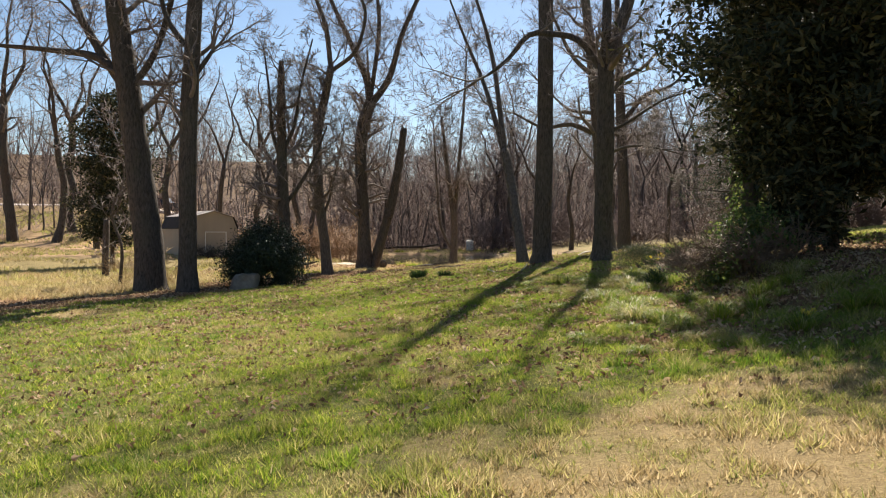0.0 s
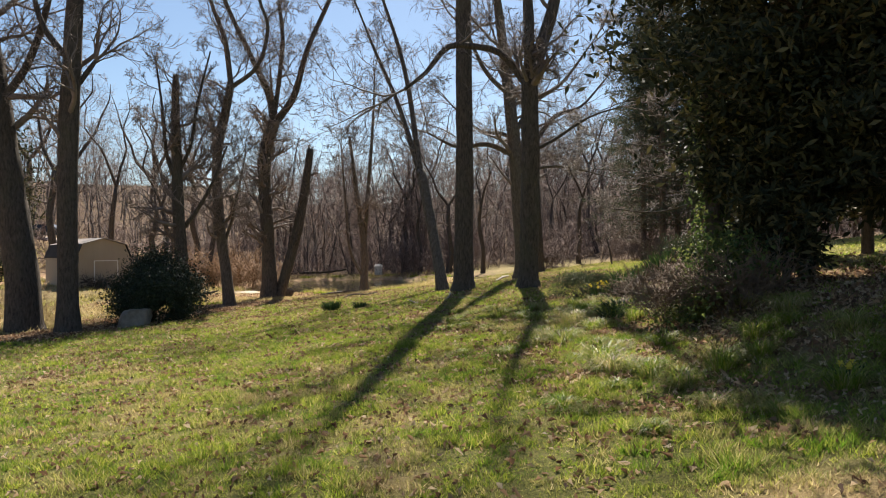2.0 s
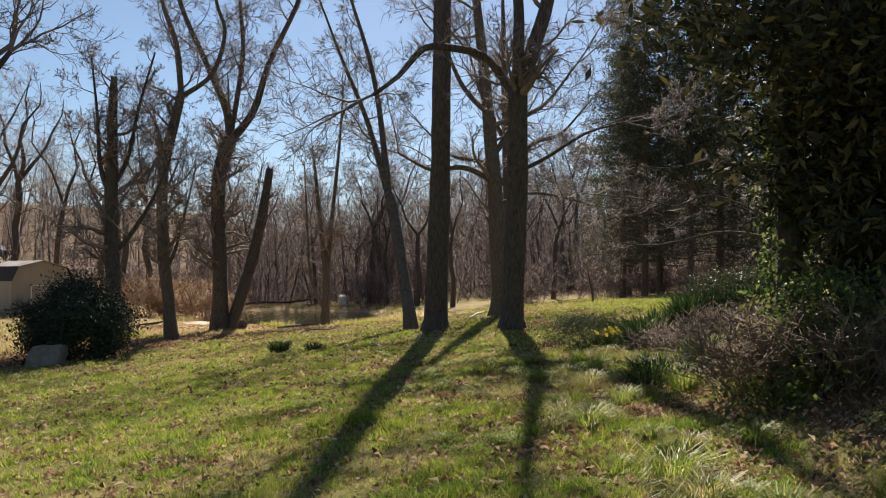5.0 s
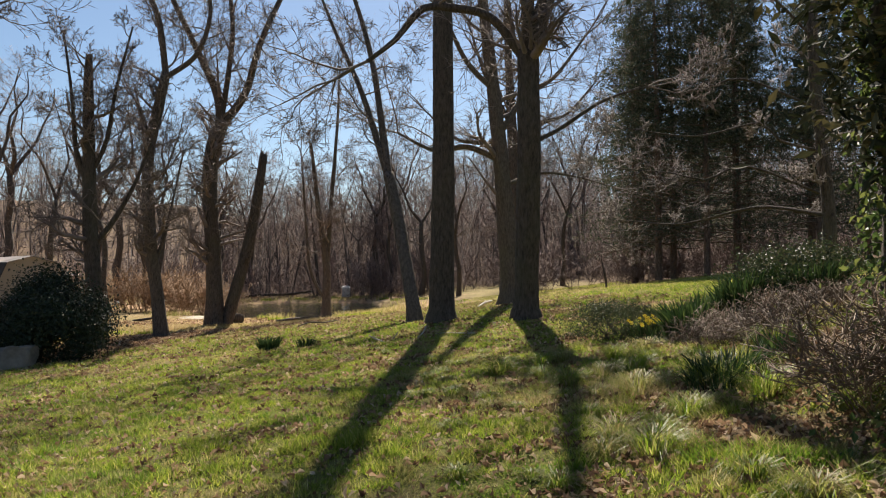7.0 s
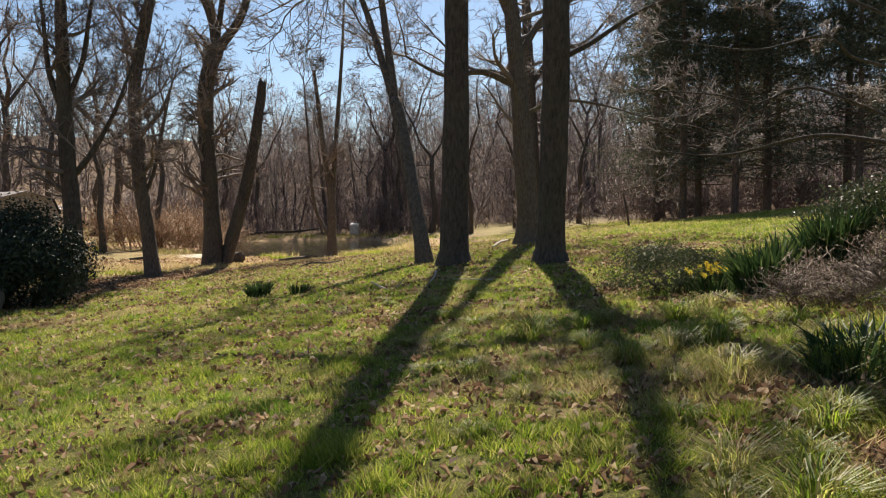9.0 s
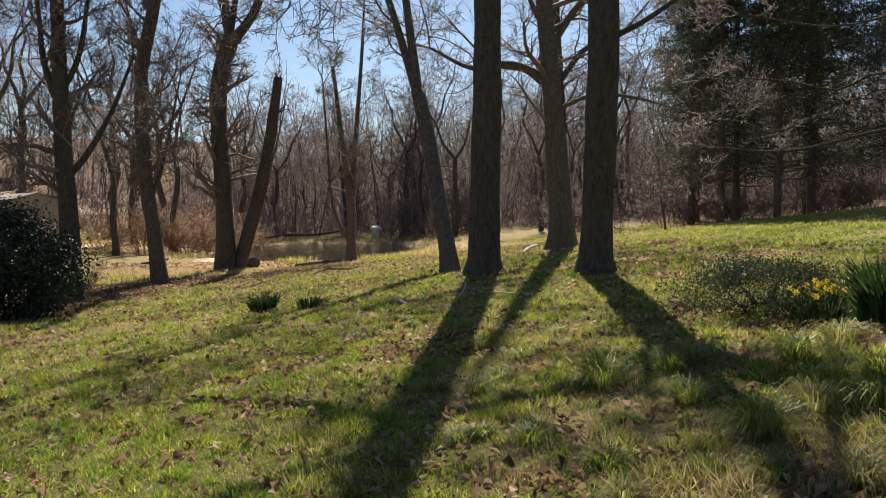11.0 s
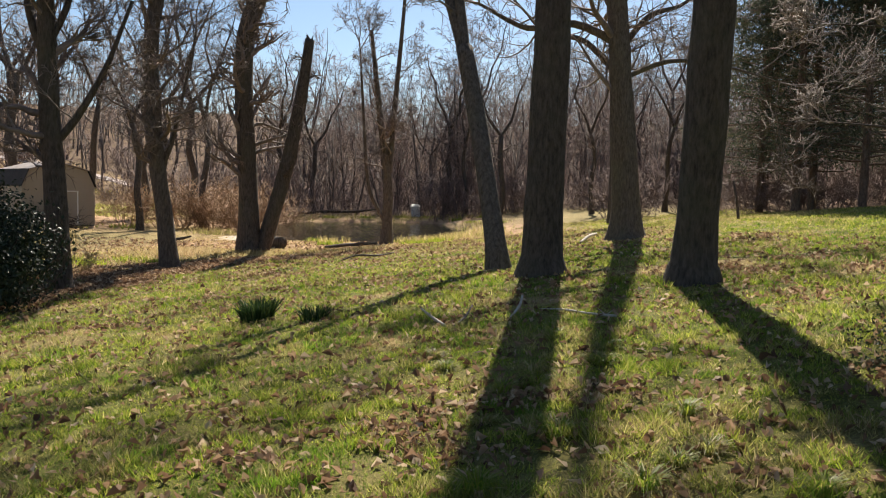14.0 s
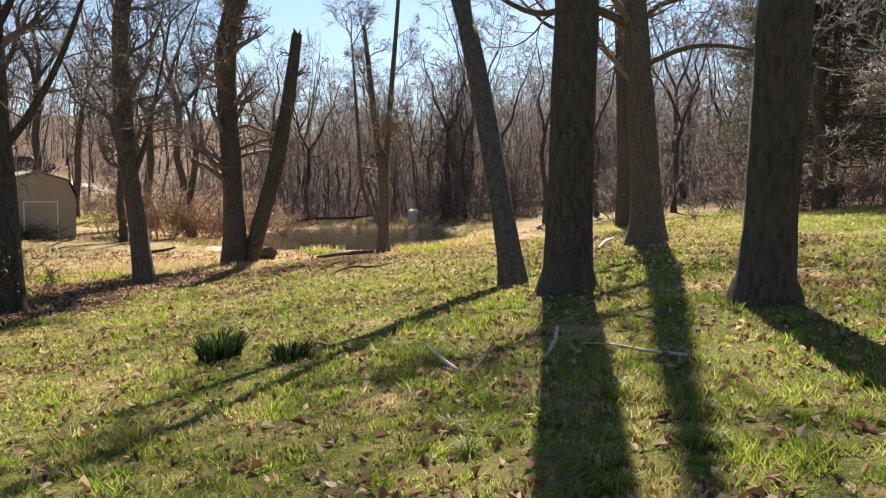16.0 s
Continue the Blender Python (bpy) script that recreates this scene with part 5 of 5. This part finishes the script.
def sapling():
    x, y = 14.0, 48.0
    ob = thing("sapling", "short thin dead sapling standing in the lawn", "sapling", (x, y, gz(x, y)))
    g = Geo()
    z = gz(x, y)
    g.tube([(x, y, z - 0.1), (x - 0.1, y, z + 0.7), (x - 0.28, y, z + 1.5)], [0.06, 0.05, 0.035], 8, 0.2, 2)
    hang("stem", g.mesh("stem", BARK), ob)


sapling()


# ---------------------------------------------------------------- shed, pond side, road
def shed():
    """Tan barn-roofed shed seen at its corner: gable wall with a white-framed door, lower roof slopes darkened by
    painted shade.
    """
    w, deep = 1.9, 5.0
    ob = thing("shed", "tan wooden barn-roofed shed with a white-framed door", "shed", (-16.35, 63.2, gz(-18, 63) - 0.05))
    ob.rotation_euler[2] = radians(42)
    prof = [(-w, 0), (-w, 2.1), (-w * 0.8, 2.98), (0, 3.4), (w * 0.8, 2.98), (w, 2.1), (w, 0)]
    bm = bmesh.new()
    rings = [[bm.verts.new((a - w, yy, b)) for a, b in prof] for yy in (0.0, deep)]
    bm.faces.new(rings[0][::-1])
    bm.faces.new(rings[1])
    for i in range(len(prof)):
        j = (i + 1) % len(prof)
        bm.faces.new((rings[0][i], rings[0][j], rings[1][j], rings[1][i]))
    bmesh.ops.recalc_face_normals(bm, faces=bm.faces)
    part("wall", bm, SIDING, ob)
    for k in range(1, 5):
        (a, b), (c, d) = prof[k], prof[k + 1]
        # Steep slopes take the darker copy, which paints their shade.
        lower = k in (1, 4)
        o = 1.03
        bm = bmesh.new()
        vs = [bm.verts.new(p) for yy in (-0.14, deep + 0.14) for p in ((a * o - w, yy, b + 0.015), (c * o - w, yy, d + 0.015), (c * o - w, yy, d + 0.075), (a * o - w, yy, b + 0.075))]
        for f in ((0, 1, 2, 3), (7, 6, 5, 4), (0, 4, 5, 1), (1, 5, 6, 2), (2, 6, 7, 3), (3, 7, 4, 0)):
            bm.faces.new([vs[i] for i in f])
        bmesh.ops.recalc_face_normals(bm, faces=bm.faces)
        part("roof_slope", bm, DARK if lower else SHINGLE, ob, "steep shingle slope with its shade painted in" if lower else "pale upper shingle slope")
    dx0, dx1, dz = -2.6, -0.95, 1.85
    door = part("door", box(bmesh.new(), dx0, -0.03, 0.1, dx1, -0.004, dz, 0.005), SIDING, ob)
    for a, b, c, d in ((dx0 - 0.04, 0.06, dx0 + 0.03, dz + 0.05), (dx1 - 0.03, 0.06, dx1 + 0.04, dz + 0.05), (dx0 + 0.031, dz, dx1 - 0.031, dz + 0.05)):
        part("trim", box(bmesh.new(), a, -0.055, b, c, -0.031, d, 0.004), WHITE, door, "white painted door trim")
    part("skirting", box(bmesh.new(), -2 * w + 0.05, 0.05, -0.6, -0.05, deep - 0.05, -0.001), DARK, ob)


shed()


def brush_pile():
    rng = np.random.default_rng(601)
    g = Geo()
    for k in range(70):
        x, y = -17.6 + rng.normal() * 0.8, 60.6 + rng.normal() * 0.35
        z = gz(x, y) + rng.random() * 0.45
        d = np.array([rng.normal(), rng.normal() * 0.4, rng.normal() * 0.25])
        limb(g, rng, np.array([x, y, z]), d, 1.1, 0.03, 1, SPARE)
    tagged(new("brush_pile", g.mesh("brush_pile", BARK)), "heap of cut dark branches before the shed", "brush pile", kind="stuff")


brush_pile()


def far_hut():
    """Small white-roofed hut past the pond."""
    x, y = 1.85, 91.0
    z = gz(x, y)
    ob = thing("hut", "tiny white-roofed hut beyond the pond", "hut", (x, y, z))
    part("wall", box(bmesh.new(), -0.4, -0.4, 0.0, 0.4, 0.4, 0.98, 0.02), WHITE, ob, "pale painted board wall")
    bm = bmesh.new()
    vs = [bm.verts.new(c) for c in ((-0.5, -0.5, 0.9), (0.5, -0.5, 0.9), (0.5, 0.5, 0.9), (-0.5, 0.5, 0.9), (-0.25, 0.1, 1.12), (0.25, 0.1, 1.12), (0.25, 0.4, 1.12), (-0.25, 0.4, 1.12))]
    for f in ((3, 2, 1, 0), (0, 1, 5, 4), (1, 2, 6, 5), (2, 3, 7, 6), (3, 0, 4, 7), (4, 5, 6, 7)):
        bm.faces.new([vs[i] for i in f])
    part("roof", bm, WHITE, ob, "white peaked roof")


far_hut()


def mud_spit():
    """Pale dried mud along the pond's near corner."""
    rng = np.random.default_rng(602)
    cx, cy, n = -6.3, 58.6, 48
    v, f = [(cx, cy, gz(cx, cy) + 0.06)], []
    for k in range(n):
        a = k / n * 6.2832
        r = 1 + 0.25 * math.sin(3 * a + 1) + 0.1 * rng.normal()
        for s, up in ((0.6, 0.055), (1.0, -0.03)):
            x, y = cx + 2.6 * s * r * math.cos(a), cy + 2.3 * s * r * math.sin(a)
            v.append((x, y, gz(x, y) + up))
    for k in range(n):
        a, b = 1 + 2 * k, 1 + 2 * ((k + 1) % n)
        f += [(0, a, b), (a, a + 1, b + 1), (a, b + 1, b)]
    tagged(new("mud_bank", from_arrays("mud_bank", v, f, SAND)), "pale dried mud bank at the pond's edge", "mud", kind="structure")


mud_spit()


def reeds():
    rng = np.random.default_rng(603)
    x, y = [], []
    for cx, cy, m, w in ((2.6, 58.0, 130, 0.6), (3.4, 59.5, 110, 0.6), (4.8, 60.5, 120, 0.8), (-2.6, 55.3, 60, 0.5), (1.2, 56.2, 70, 0.5), (-9.5, 62, 120, 0.9), (5.5, 66, 120, 1.0), (5.6, 74, 120, 1.2), (-0.5, 89, 240, 2.8), (-8, 87.5, 170, 2.0), (4.5, 88, 160, 2.0)):
        x.append(cx + rng.normal(size=m) * w)
        y.append(cy + rng.normal(size=m) * w)
    x, y = np.concatenate(x), np.concatenate(y)
    keep = terrain(x, y) > POND[4] - 0.1
    x, y = x[keep], y[keep]
    blades("reeds", "dry reeds and sedge round the pond", BLADE, x, y, np.full(len(x), 0.34), np.full(len(x), 0.04), np.clip(0.7 + 0.5 * (rng.random(len(x)) - 0.5), 0, 1), rng, 3, 1.0)
    g = np.array([(1.6, 52.6), (2.4, 53.0), (1.2, 53.4), (-9.0, 42.5), (-10.2, 43.6), (-8.2, 44.0), (-7.2, 43.2), (-11.4, 42.4), (-2.4, 53.6), (6.0, 78), (7.4, 74), (5.0, 84), (3.0, 89.5), (0.5, 90), (-2.5, 89.5), (-5.5, 89), (7.5, 86), (2.3, 56.0), (0.9, 56.8), (-3.2, 57.2)])
    x, y = [], []
    for cx, cy in g:
        x.append(cx + rng.normal(size=60) * 0.3)
        y.append(cy + rng.normal(size=60) * 0.3)
    x, y = np.concatenate(x), np.concatenate(y)
    blades("green_weeds", "low green weeds in the hollow", BLADE, x, y, np.full(len(x), 0.2), np.full(len(x), 0.045), np.zeros(len(x)), rng, 3, 0.8)


reeds()


def road():
    xs, v, f = np.linspace(-120, -26, 40), [], []
    for x in xs:
        for y in (98.5, 102.5):
            v.append((x, y, gz(x, y) + 0.06))
    for i in range(len(xs) - 1):
        a = 2 * i
        f += [(a, a + 2, a + 3), (a, a + 3, a + 1)]
    tagged(new("road", from_arrays("road", v, f, PAVED)), "pale gravel lane along the far slope", "road", kind="structure")


road()


def parked_car():
    x, y = -35.0, 100.5
    z = gz(x, y) + 0.06
    ob = thing("car", "dark parked car on the far lane", "car", (x, y, z))
    bm = bmesh.new()
    box(bm, -2.2, -0.88, 0.35, 2.2, 0.88, 1.0, 0.12)
    part("body", bm, PAINT, ob)
    bm = bmesh.new()
    vs = [bm.verts.new(c) for c in ((-1.9, -0.8, 0.99), (1.1, -0.8, 0.99), (1.1, 0.8, 0.99), (-1.9, 0.8, 0.99), (-1.6, -0.65, 1.6), (0.5, -0.65, 1.6), (0.5, 0.65, 1.6), (-1.6, 0.65, 1.6))]
    for q in ((3, 2, 1, 0), (0, 1, 5, 4), (1, 2, 6, 5), (2, 3, 7, 6), (3, 0, 4, 7), (4, 5, 6, 7)):
        bm.faces.new([vs[i] for i in q])
    part("cabin", bm, PAINT, ob)
    for wx in (-1.4, 1.4):
        for wy in (-0.82, 0.82):
            bm = bmesh.new()
            bmesh.ops.create_cone(bm, cap_ends=True, segments=18, radius1=0.34, radius2=0.34, depth=0.22, matrix=Matrix.Translation((wx, wy, 0.34)) @ Matrix.Rotation(radians(90), 4, "X"))
            part("wheel", bm, RUBBER, ob)


parked_car()
